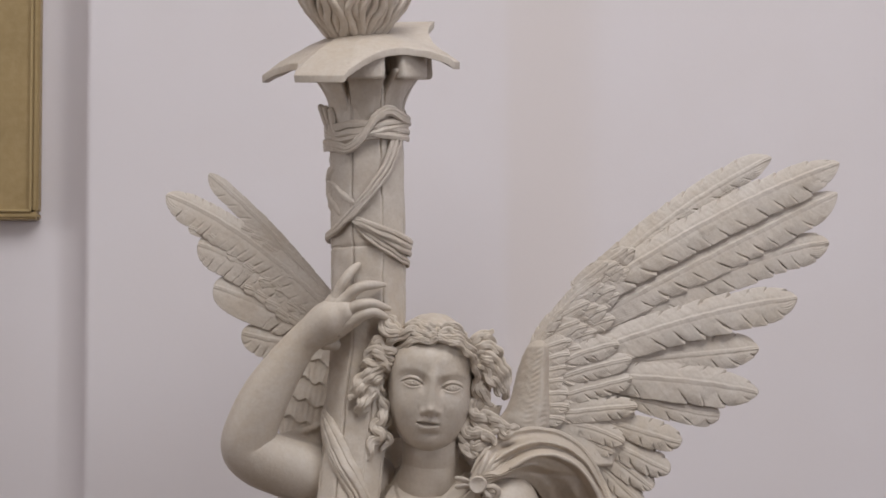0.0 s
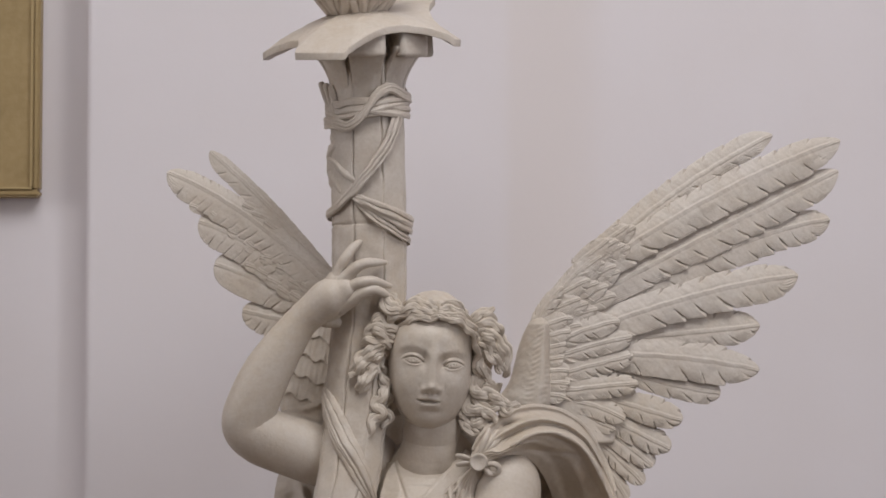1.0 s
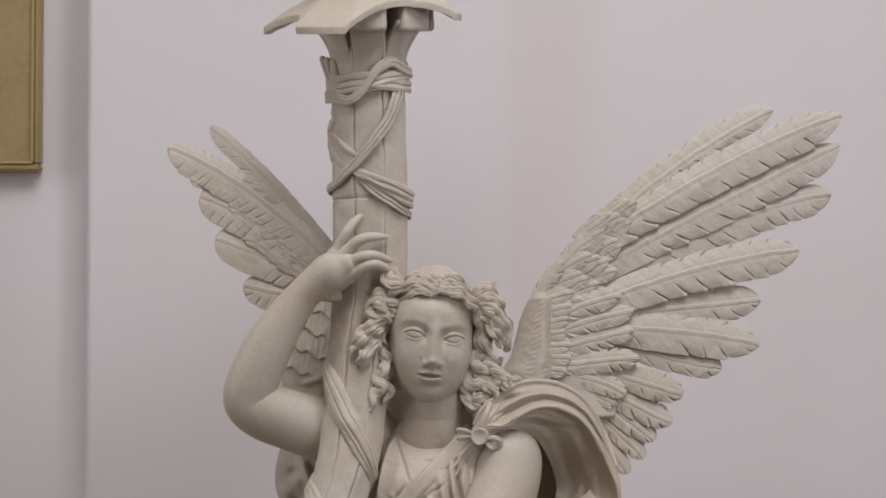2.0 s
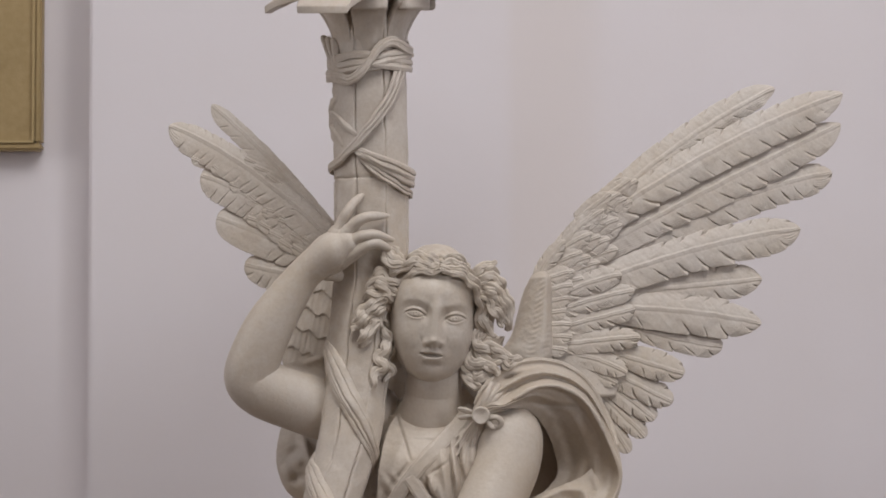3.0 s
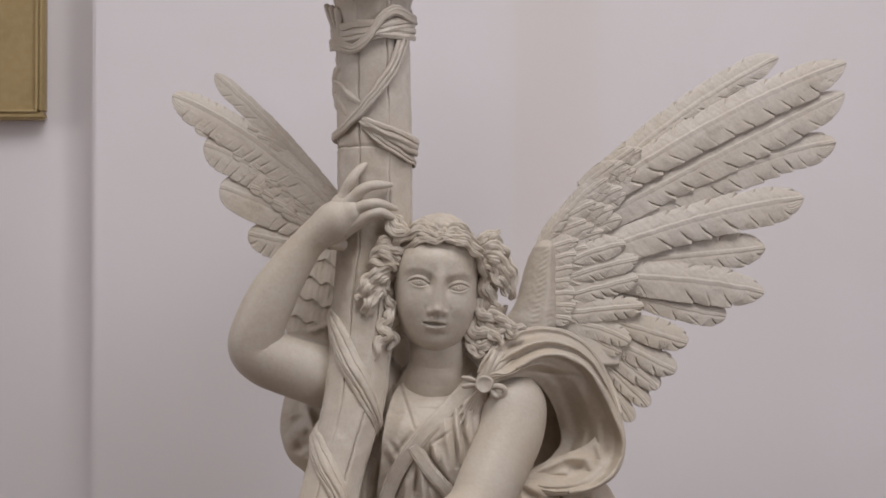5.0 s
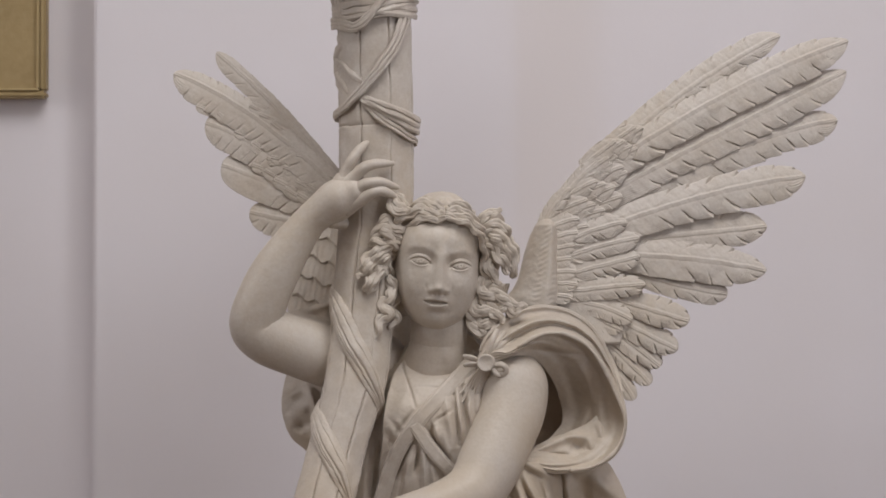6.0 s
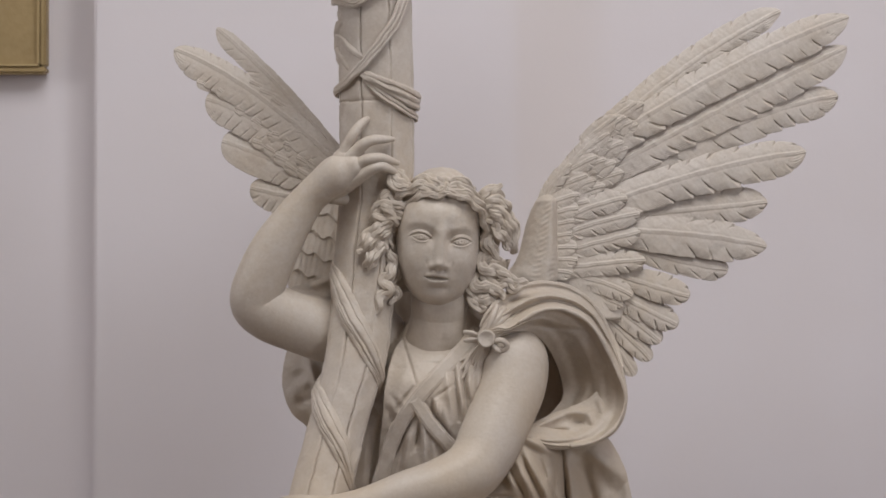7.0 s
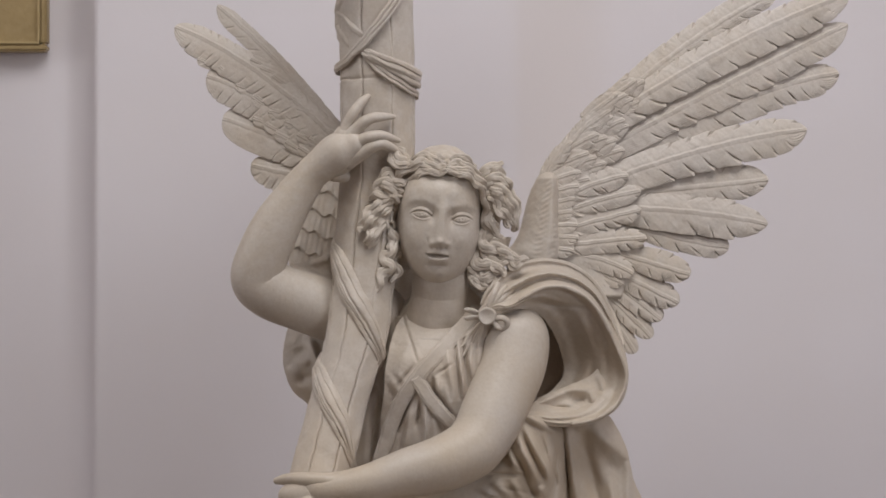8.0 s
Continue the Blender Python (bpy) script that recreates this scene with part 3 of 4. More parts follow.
# -- head --
def head():
    vs = np.array([264, 269, 281, 305, 340, 380, 420, 450, 470, 485, 495, 501, 504], float)
    ws = np.array([2, 26, 50, 67, 74, 75.5, 72.5, 64.5, 54.5, 43, 30, 16, 3], float)
    front = np.array([0, 20, 45, 73, 90, 90, 84, 78, 72, 65, 56, 44, 30], float)
    rear = np.array([0, 35, 62, 84, 94, 92, 80, 62, 45, 30, 20, 14, 10], float)
    v = np.concatenate((np.linspace(264, 340, 40), np.linspace(340.7, 500, 230), np.linspace(500.5, 504, 6)))
    sm = spline(np.stack((vs, ws, front, rear), 1), 300)
    w, fr, re = (np.interp(v, sm[:, 0], sm[:, i])[:, None] for i in (1, 2, 3))
    a = np.concatenate((np.linspace(-90, 90, 220), np.linspace(94, 266, 40)))
    a = np.radians(a)[None]
    sa, ca = np.sin(a), np.cos(a)
    x = w * np.sign(sa) * np.abs(sa) ** 0.92
    d = np.where(ca > 0, fr, re) * np.sign(ca) * np.abs(ca) ** np.where(ca > 0, 0.74, 0.86)
    c = 776 + np.clip((v[:, None] - 400) * -0.0, -4, 4)
    u = c + x
    vv = np.broadcast_to(v[:, None], u.shape)
    n = np.clip(ca * 3, 0, 1)
    h = np.zeros_like(u)
    def step(x):
        return 1 / (1 + np.exp(-np.clip(x, -30, 30)))
    # nose
    t = np.clip((vv - 356) / 72, 0, 1)
    mid = 783.5 - 4.5 * t
    under = step((436.0 - vv) / 3.0)
    ridge = (5.0 + 8.5 * t ** 1.3) / (1 + (np.abs(u - mid) / (8.0 + 4.0 * t)) ** 3.4)
    h += ridge * under * np.clip((vv - 338) / 30, 0, 1) ** 1.5
    h += 2.5 * t * np.exp(-((u - mid) / 22) ** 2) * under
    h += dent(u, vv, 779.5, 429.5, 8.5, 7, 3.2) + dent(u, vv, 764.5, 432, 5.0, 5.4, 3.6) + dent(u, vv, 794.0, 433.5, 4.8, 5.4, 3.4)
    h += dent(u, vv, 757.5, 428, 2.6, 7, -1.4, -0.3) + dent(u, vv, 801.0, 429.5, 2.6, 7, -1.4, 0.3)
    h += dent(u, vv, 769, 438.5, 3.2, 1.7, -2.6, 0.2) + dent(u, vv, 787, 439.5, 3.2, 1.7, -2.6, -0.2)
    # brows, sockets, lids, eyes
    for cu, cv, lean, inner in ((747, 378.5, 0.12, 1), (817, 388, 0.02, -1)):
        k, s = math.cos(lean), math.sin(lean)
        p, q = (u - cu) * k + (vv - cv) * s, (vv - cv) * k - (u - cu) * s
        arch = -21 + 0.012 * (p + 4 * inner) ** 2
        wide = np.exp(-((p + 2 * inner) / 29) ** 4)
        h += 1.2 * np.exp(-((q - arch + 3) / 6.5) ** 2) * wide
        h += -4.4 * step((q - arch - 3) / 3.4) * np.exp(-(np.maximum(q + 2, 0) / 19) ** 2) * np.exp(-(p / 27) ** 4)
        h += -6.0 * np.exp(-((p - 19 * inner) / 8.0) ** 2 - ((q + 2) / 14) ** 2)
        h += 4.4 * np.exp(-(p / 15) ** 2 - ((q - 0.5) / 9) ** 2)
        lid = -6.6 + 0.021 * (p + 1.5 * inner) ** 2
        low = 7.6 - 0.022 * p ** 2
        within = np.exp(-(p / 17) ** 6)
        h += (1.6 * np.exp(-((q - lid + 1.6) / 2.0) ** 2) - 0.9 * np.exp(-((q - lid + 6.4) / 1.6) ** 2)) * np.exp(-(p / 19.5) ** 6)
        h += (-3.4 * np.exp(-((q - lid - 1.8) / 1.6) ** 2) - 1.7 * np.exp(-((q - low) / 1.2) ** 2) + 0.6 * np.exp(-((q - low - 2.6) / 1.8) ** 2)) * within
        rr = np.hypot(p, q - 0.8)
        inside = step((q - lid - 1) / 0.8) * step((low - q - 1) / 0.8)
        h += (-1.0 * np.exp(-((rr - 5.4) / 0.9) ** 2) - 1.6 * np.exp(-(np.hypot(p - 0.5, q - 0.5) / 2.0) ** 2)) * inside
        h += -1.8 * np.exp(-((p - 17.0 * inner) / 3.0) ** 2 - ((q - 2.5) / 2.6) ** 2)
    # mouth and chin
    h += 6.0 * np.exp(-((u - 775) / 24) ** 2 - ((vv - 450) / 16) ** 2)
    across = (u - 773.5) / 20.0
    side = np.clip(1 - across ** 2, 0, 1)
    line = 451.6 + 0.11 * (u - 774) - 0.8 * np.exp(-((u - 775) / 5) ** 2) + 1.2 * side
    bow = 443.8 + 0.07 * (u - 774) + 4.0 * across ** 2 + 1.5 * np.exp(-((u - 776) / 3.5) ** 2)
    h += 3.4 * step((vv - bow) / 1.4) * step((line - vv) / 1.2) * side ** 0.6
    h += -13.0 * np.exp(-((vv - line - 0.8) / (1.2 + 1.3 * side)) ** 2) * side ** 0.5
    lips = 461.3 - 3.2 * ((u - 775) / 19) ** 2
    h += 4.6 * np.exp(-((vv - lips) / 4.4) ** 2) * np.clip(1 - ((u - 775) / 17.5) ** 2, 0, 1) ** 0.7
    h += dent(u, vv, 776, 470.5, 14, 4.0, -3.4) + dent(u, vv, 777, 486, 16, 10, 4.4)
    h += dent(u, vv, 777.5, 439, 2.6, 4, -1.6) + dent(u, vv, 752.5, 450, 3.2, 4, -1.0) + dent(u, vv, 795, 455, 3.2, 4, -1.0)
    h += dent(u, vv, 746, 440, 6, 14, -0.5, 0.35) + dent(u, vv, 806, 443, 6, 14, -0.5, -0.35)
    h += dent(u, vv, 729, 425, 20, 24, 4.2) + dent(u, vv, 825, 429, 18, 24, 4.2)
    h += dent(u, vv, 778, 334, 46, 18, 2.4)
    skin(np.stack((u, vv, 20 + d + h * n), -1))
    # neck
    tube([(778, 440, 14, 47), (779, 490, 18, 50), (779, 520, 9, 51), (777, 545, 2, 56), (776, 566, -8, 64), (775, 592, -34, 78)], around=48, n=60, flat=0.95)
    relief([500, 520, 545, 570, 605], [746, 732, 716, 706, 700], [820, 842, 862, 872, 880], lambda u, v, s: 37 - 41 * ((u - 782) / 80) ** 2 + 0.05 * (v - 545) + dent(u, v, 740, 572, 24, 4, 3, 0.25) + dent(u, v, 808, 566, 24, 4, 3, -0.3) - dent(u, v, 774, 574, 8, 8, 4), -50, 2.0)
    # ears
    ball((695, 400, 40), (9, 14, 12), 16, 20)
    ball((853, 402, 0), (8, 16, 12), 12, 14)


def lock(radius, depth, *line, swing=1.6, seed=None):
    """A carved lock of hair along (u, v), grooved, from the first depth to the last."""
    seed = seed if seed is not None else line[0][0] * 0.7 + line[-1][1]
    k = np.linspace(0, 1, len(line))
    deep = np.interp(k, np.linspace(0, 1, len(depth)), depth)
    p = np.array([(u, v, d) for (u, v), d in zip(line, deep)], float)
    length = np.linalg.norm(np.diff(p, axis=0), axis=1).sum()
    n = int(max(18, length / 1.8))
    c = spline(p, n)
    t = np.gradient(c, axis=0)
    t /= np.linalg.norm(t, axis=1)[:, None]
    a = np.cross(t, (0, 0, 1.0))
    a /= np.linalg.norm(a, axis=1)[:, None] + 1e-6
    s = np.linspace(0, 1, n)
    wave = 2 * math.pi * s * length / 34 + seed
    sway = swing * np.clip(s * 3, 0.2, 1) * np.sin(wave)
    r = radius * (0.80 + 0.3 * np.sin(math.pi * s ** 0.8) - 0.7 * np.clip(s - 0.72, 0, 1) * 2)
    for i in range(3):
        o = (i - 1) * 0.58 * (1 + 0.2 * np.sin(0.8 * wave + 2.3 * i))
        e = c + a * (sway + o * r + 0.10 * radius * np.sin(1.7 * wave + 1.9 * i))[:, None]
        e[:, 2] += 2.2 * np.cos(wave) + r * (0.30 * (1 - o ** 2) + 0.12 * np.sin(0.9 * wave + 2.1 * i + seed))
        tube(np.concatenate((e, (r * (0.53 + 0.07 * math.sin(3 * i + seed)))[:, None]), 1), n=n, around=26, flat=0.9, ridges=5, ridge=0.09, twist=1.5 + seed % 2)
    tube(np.concatenate((c + a * sway[:, None] - np.array((0, 0, 1.0)) * (0.35 * radius), 0.8 * r[:, None]), 1), n=n, around=16, flat=0.8)


def hair():
    # the crown, combed back from a parting in shallow waves
    a = np.linspace(0.03, math.pi * 0.62, 110)[:, None]
    b = np.linspace(0, 2 * math.pi, 240, endpoint=False)[None]
    x, y, z = np.sin(a) * np.cos(b), -np.cos(a) + 0 * b, np.sin(a) * np.sin(b)
    u, v = 782 + 73 * x, 336 + 80 * y
    off = np.abs(u - 789)
    comb = np.sin(2 * math.pi * (v - 0.55 * off + 3.2 * np.sin(off / 9 + v / 21)) / 10.5)
    k = 0.99 + 0.018 * comb * np.clip((v - 262) / 16, 0.15, 1) - 0.022 * np.exp(-(off / 2.2) ** 2) * np.clip((v - 270) / 12, 0, 1)
    k = k - 0.22 * np.clip((v - 300 - 0.010 * (u - 786) ** 2) / 14, 0, 1) * (z > 0)
    skin(np.stack((782 + 73 * x * k, 336 + 80 * y * k, 10 + 92 * z * k), -1))
    # waves along the forehead, away from the parting
    lock(5.0, (108, 102, 84, 58), (790, 303), (775, 308), (758, 302), (742, 308), (727, 319), (715, 334), (705, 355), seed=1)
    lock(7.0, (99, 97, 88, 66), (788, 297), (772, 298), (756, 291), (742, 289), (728, 297), (712, 304), (700, 316), (690, 328), seed=2)
    lock(6.5, (91, 89, 84, 72), (786, 290), (772, 284), (757, 277), (742, 278), (730, 286), (716, 292), seed=3)
    lock(5.0, (85, 83, 78), (785, 281), (772, 274), (758, 270), (745, 274), seed=4)
    lock(5.0, (108, 104, 86, 52, 40), (791, 303), (806, 308), (821, 310), (835, 319), (849, 331), (856, 349), (860, 371), (855, 391), (860, 410), (855, 428), seed=5)
    lock(6.5, (99, 96, 84, 66), (792, 297), (808, 301), (823, 302), (837, 311), (851, 321), (862, 334), seed=6)
    lock(5.5, (91, 88, 76), (795, 291), (811, 287), (825, 295), (839, 300), (850, 309), seed=7)
    lock(4.5, (84, 81, 74), (798, 282), (814, 277), (829, 284), (842, 295), seed=8)
    # by the fingers
    lock(10, (88, 84, 78), (728, 292), (710, 290), (696, 276), (689, 266))
    lock(8, (82, 80, 76), (722, 284), (710, 274), (704, 262))
    # the bunch beside the torch
    ball((688, 350, 34), (22, 48, 24))
    lock(9, (78, 76, 70), (716, 326), (700, 318), (686, 308), (676, 316), (668, 327))
    lock(9, (76, 78, 72), (710, 342), (694, 334), (680, 322), (668, 332), (664, 340))
    lock(9, (70, 78, 74), (706, 356), (690, 345), (676, 350), (664, 344), (656, 352))
    lock(7, (58, 70, 68), (702, 368), (691, 360), (681, 370), (680, 388), (686, 402))
    lock(5, (52, 60, 60), (700, 376), (694, 371), (690, 384), (694, 396))
    lock(9, (72, 80, 76), (692, 352), (674, 362), (660, 372), (648, 388), (634, 397))
    lock(9, (68, 80, 78), (690, 368), (672, 376), (655, 388), (646, 402), (634, 408))
    lock(11, (60, 76, 78), (684, 388), (669, 400), (658, 416), (647, 430))
    lock(8, (58, 70, 74), (676, 396), (664, 414), (660, 428), (652, 436))
    lock(9.5, (54, 60, 66, 72), (688, 406), (696, 424), (694, 444), (681, 456), (689, 472), (676, 490), (667, 516), swing=3)
    lock(7, (40, 46, 54), (700, 424), (703, 442), (697, 464), (703, 484), (692, 500), swing=2.5)
    # the bunch on the other side
    ball((870, 362, 18), (20, 50, 22))
    lock(8, (66, 60, 54), (848, 314), (862, 300), (875, 294), (889, 290))
    lock(8, (64, 58, 50), (852, 320), (868, 309), (881, 303), (894, 309))
    lock(9.5, (64, 60, 46), (854, 326), (872, 317), (888, 319), (899, 329), (897, 342))
    lock(10.5, (62, 62, 52, 44), (855, 338), (870, 333), (886, 340), (897, 354), (905, 372), (910, 392), (908, 408), swing=2.2)
    lock(9.5, (58, 62, 56, 50), (857, 347), (869, 346), (881, 357), (885, 373), (896, 386), (902, 402), swing=2.2)
    lock(9, (54, 50, 46), (860, 354), (871, 373), (868, 395), (878, 410), (887, 421), swing=2.2)
    lock(8.5, (50, 44, 42), (864, 370), (860, 391), (867, 410), (861, 428))
    lock(7, (36, 30, 30), (897, 334), (909, 352), (914, 376), (911, 404))
    # curls on the shoulder
    lock(9.5, (40, 52, 62, 66), (858, 408), (854, 430), (868, 441), (886, 440), (899, 453), (916, 459), (934, 461), swing=2.4)
    lock(8.5, (38, 54, 64, 68), (854, 434), (863, 454), (882, 461), (899, 462), (912, 472), (925, 467), swing=2.4)
    lock(9.5, (34, 52, 64, 70), (848, 440), (843, 461), (857, 471), (873, 469), (885, 480), (896, 487), swing=2.4)
    lock(9.5, (34, 52, 66), (843, 458), (839, 477), (851, 491), (867, 494), (881, 500), swing=2.4)
    lock(8.5, (32, 50, 64), (840, 476), (838, 490), (847, 503), (863, 507), swing=2)


CUT["depth"] = 0.06
head()
CUT["depth"] = 0.6
hair()


# -- raised arm --
CUT["depth"] = 0.07
tube([(668, 560, -40, 58), (600, 552, -15, 56), (530, 532, 5, 53), (478, 512, 20, 52), (455, 492, 28, 47), (465, 452, 36, 46), (489, 400, 42, 43), (520, 350, 48, 36), (549, 311, 56, 30), (572, 290, 64, 31), (600, 268, 74, 34), (624, 255, 80, 25)],
     n=170, around=56, flat=0.86)
ball((594, 279, 64), (47, 33, 24), 30, 40, lean=-0.42)
ball((618, 256, 74), (32, 37, 20), 30, 40, lean=-0.2)
for f in ([(606, 250, 74, 14), (614, 223, 78, 10.5), (624, 203, 83, 9.6), (634, 188, 81, 8.6), (644, 177, 76, 7.6), (651, 171, 71, 5.0)],
          [(612, 250, 78, 15), (632, 228, 86, 11.5), (648, 214, 93, 10.2), (664, 208, 93, 9.0), (682, 207, 84, 7.4), (697, 207, 75, 4.4)],
          [(622, 262, 78, 16), (643, 247, 90, 11.6), (658, 242, 97, 10.4), (674, 240, 96, 9.0), (690, 244, 87, 7.4), (705, 249, 77, 4.6)],
          [(616, 284, 72, 17), (642, 270, 86, 12.4), (660, 259, 95, 10.8), (676, 255, 95, 9.6), (690, 260, 88, 8.0), (702, 266, 79, 5.2)],
          [(590, 310, 50, 12), (625, 312, 30, 11), (660, 300, 20, 9)]):
    tube(f, n=60, around=28)
CUT["depth"] = 0.5
# sleeve edge and the cloak hanging behind that arm
relief([447, 458, 472, 485, 502], [586, 558, 511, 538, 584], [600, 600, 600, 600, 600], lambda u, v, s: -34 + 46 * np.exp(-((v - 475 - 0.33 * (u - 512)) / 8) ** 2) + 5 * np.sin((u - 512) / 9) + fold(u, v, (545, 470), (595, 452), 7, 8), -80, 1.5)
relief([560, 590, 640, 690, 720, 760, 900], [520, 507, 501, 517, 548, 560, 540], [640, 640, 640, 640, 640, 640, 640],
       lambda u, v, s: -70 + 38 * np.sin(np.clip(s * 1.6, 0, 1) * math.pi / 2) + fold(u, v, (520, 610), (545, 650), 13, 14) + fold(u, v, (545, 600), (570, 660), 8, 16) + fold(u, v, (505, 650), (545, 690), 12, 12)
       - dent(u, v, 530, 625, 12, 12, 14) - dent(u, v, 536, 672, 12, 10, 12), -130)


# -- breast and tunic --
PLEATS = [((708, 545), (738, 640), 2.0, -8), ((722, 600), (705, 670), 12, 4), ((733, 645), (700, 690), 4, -4), ((688, 668), (714, 704), 7, 4),
          ((698, 655), (722, 684), 6, 3.5), ((692, 690), (700, 725), 5, -3), ((832, 596), (824, 640), 3.0, -8), ((824, 640), (834, 680), 3.0, -8),
          ((872, 592), (866, 630), 3.0, -9), ((866, 630), (852, 660), 3.0, -9)]
GATHERS = [((818, 588), (828, 690), 2.8, -9), ((804, 602), (814, 705), 3.0, -9), ((850, 595), (846, 650), 8, 11), ((838, 600), (832, 650), 4, 6),
           ((828, 585), (834, 690), 5, 8), ((810, 596), (820, 700), 5, 8), ((790, 612), (803, 710), 6, 9), ((756, 674), (800, 735), 2.8, -9),
           ((764, 668), (772, 706), 4, -8), ((774, 672), (776, 700), 5, 11)]
CREASES = [((785, 680), (800, 730), 7, 7), ((743, 712), (737, 756), 3.5, -12), ((752, 710), (753, 790), 5, 10), ((731, 700), (697, 768), 2.6, -9),
           ((728, 725), (712, 790), 7, 9), ((765, 740), (775, 790), 6, 6), ((806, 640), (770, 665), 2.5, -5), ((718, 745), (706, 800), 3, -6)]


def breast(u, v, s):
    d = 18 + 62 * np.sqrt(np.clip(1 - ((u - 790) / 150) ** 2, 0.02, 1)) + 14 * np.sin(np.clip((v - 560) / 200, 0, 1) * math.pi)
    d = d - 72 * np.clip((665 - v) / 120, 0, 1.3) ** 1.8
    # neckline
    edge = 584 + 0.04 * (u - 765)
    d = d + 6.5 * (1 / (1 + np.exp(-np.clip((v - edge) / 1.3, -30, 30)))) * np.exp(-((u - 765) / 48) ** 4)
    d = d - 3.2 * np.exp(-((v - edge - 19) / 1.8) ** 2) * np.exp(-((u - 770) / 30) ** 4)
    for a, b, w, h in PLEATS + GATHERS + CREASES:
        d = d + fold(u, v, a, b, w, h)
    return d


relief([520, 545, 575, 610, 650, 700, 760, 830, 900], [742, 725, 702, 690, 682, 678, 672, 668, 660], [820, 850, 880, 905, 915, 905, 905, 905, 905], breast, -60, 2.2)


def band(pts, half, thick=7.0):
    p = spline(pts, 70)
    t = np.gradient(p[:, :2], axis=0)
    t /= np.linalg.norm(t, axis=1)[:, None]
    nor = np.stack((-t[:, 1], t[:, 0]), -1)
    x = np.linspace(-1, 1, 31)
    u = p[:, None, 0] + nor[:, None, 0] * x * half
    v = p[:, None, 1] + nor[:, None, 1] * x * half
    d = breast(p[:, 0], p[:, 1], 0) * 0.5 + np.array([max(breast(np.array(a), np.array(b), 0), 0) for a, b in p[:, :2]]) * 0.5
    d = np.convolve(np.pad(d, 8, mode="edge"), np.ones(17) / 17, "valid")[:, None] + thick + 3.5 * (1 - x ** 12) - 1.5 * np.exp(-((np.abs(x) - 0.78) / 0.07) ** 2)
    front = np.stack((u, v, d), -1)
    rear = front[:, ::-1] - np.array((0, 0, 16.0))
    skin(np.concatenate((front, rear), 1))


band([(850, 545), (800, 600), (745, 660), (705, 720), (680, 790), (665, 850)], 13.5)
band([(735, 668), (765, 712), (800, 752), (830, 790)], 12.0, 5.0)
# flank cloth between torch and breast
relief([560, 620, 700, 760, 830], [690, 672, 636, 620, 615], [720, 712, 700, 700, 700],
       lambda u, v, s: -10 + 26 * s + fold(u, v, (662, 740), (655, 815), 6, 16) + fold(u, v, (680, 760), (684, 820), 6, 14) + fold(u, v, (672, 690), (660, 740), 8, 10), -60)
# cloth in the deep gaps beside the neck
relief([420, 480, 600], [690, 680, 680], [770, 770, 770], lambda u, v, s: -170 + 4 * np.sin(u / 6), -190, 5)
# two unseen lumps, added to keep light from above out of these gaps
ball((716, 450, -60), (36, 28, 84))
ball((846, 452, -60), (30, 30, 84))
relief([420, 480, 560], [800, 800, 800], [905, 890, 900], lambda u, v, s: -140 + 4 * np.sin(u / 6), -180, 5)
# torso behind, shoulders
ball((800, 690, -40), (150, 190, 95), 26, 36)
ball((905, 600, 10), (66, 60, 62), 20, 28)
ball((690, 585, -45), (60, 52, 48), 20, 28)

CUT["depth"] = 0.07
# -- the arm across the body --
tube([(908, 560, 20, 34), (912, 590, 42, 58), (908, 640, 62, 60), (890, 690, 84, 58), (868, 740, 108, 57), (850, 775, 126, 54), (826, 800, 142, 53), (780, 822, 158, 50), (720, 838, 172, 44), (650, 858, 186, 36), (590, 866, 192, 30), (560, 866, 192, 29)],
     n=190, around=56, flat=0.94)
ball((546, 876, 188), (54, 31, 28), lean=-0.05)
for f in ([(590, 854, 200, 16), (550, 850, 204, 14), (520, 848, 196, 11.5), (502, 849, 182, 9.5), (490, 851, 172, 6.5)],
          [(545, 872, 204, 12), (518, 876, 200, 11), (500, 884, 186, 9)],
          [(545, 886, 208, 12), (515, 892, 202, 11), (498, 898, 186, 9)],
          [(548, 902, 200, 11), (522, 910, 194, 10), (505, 914, 180, 8)]):
    tube(f, n=26, around=18)


CUT["depth"] = 0.45
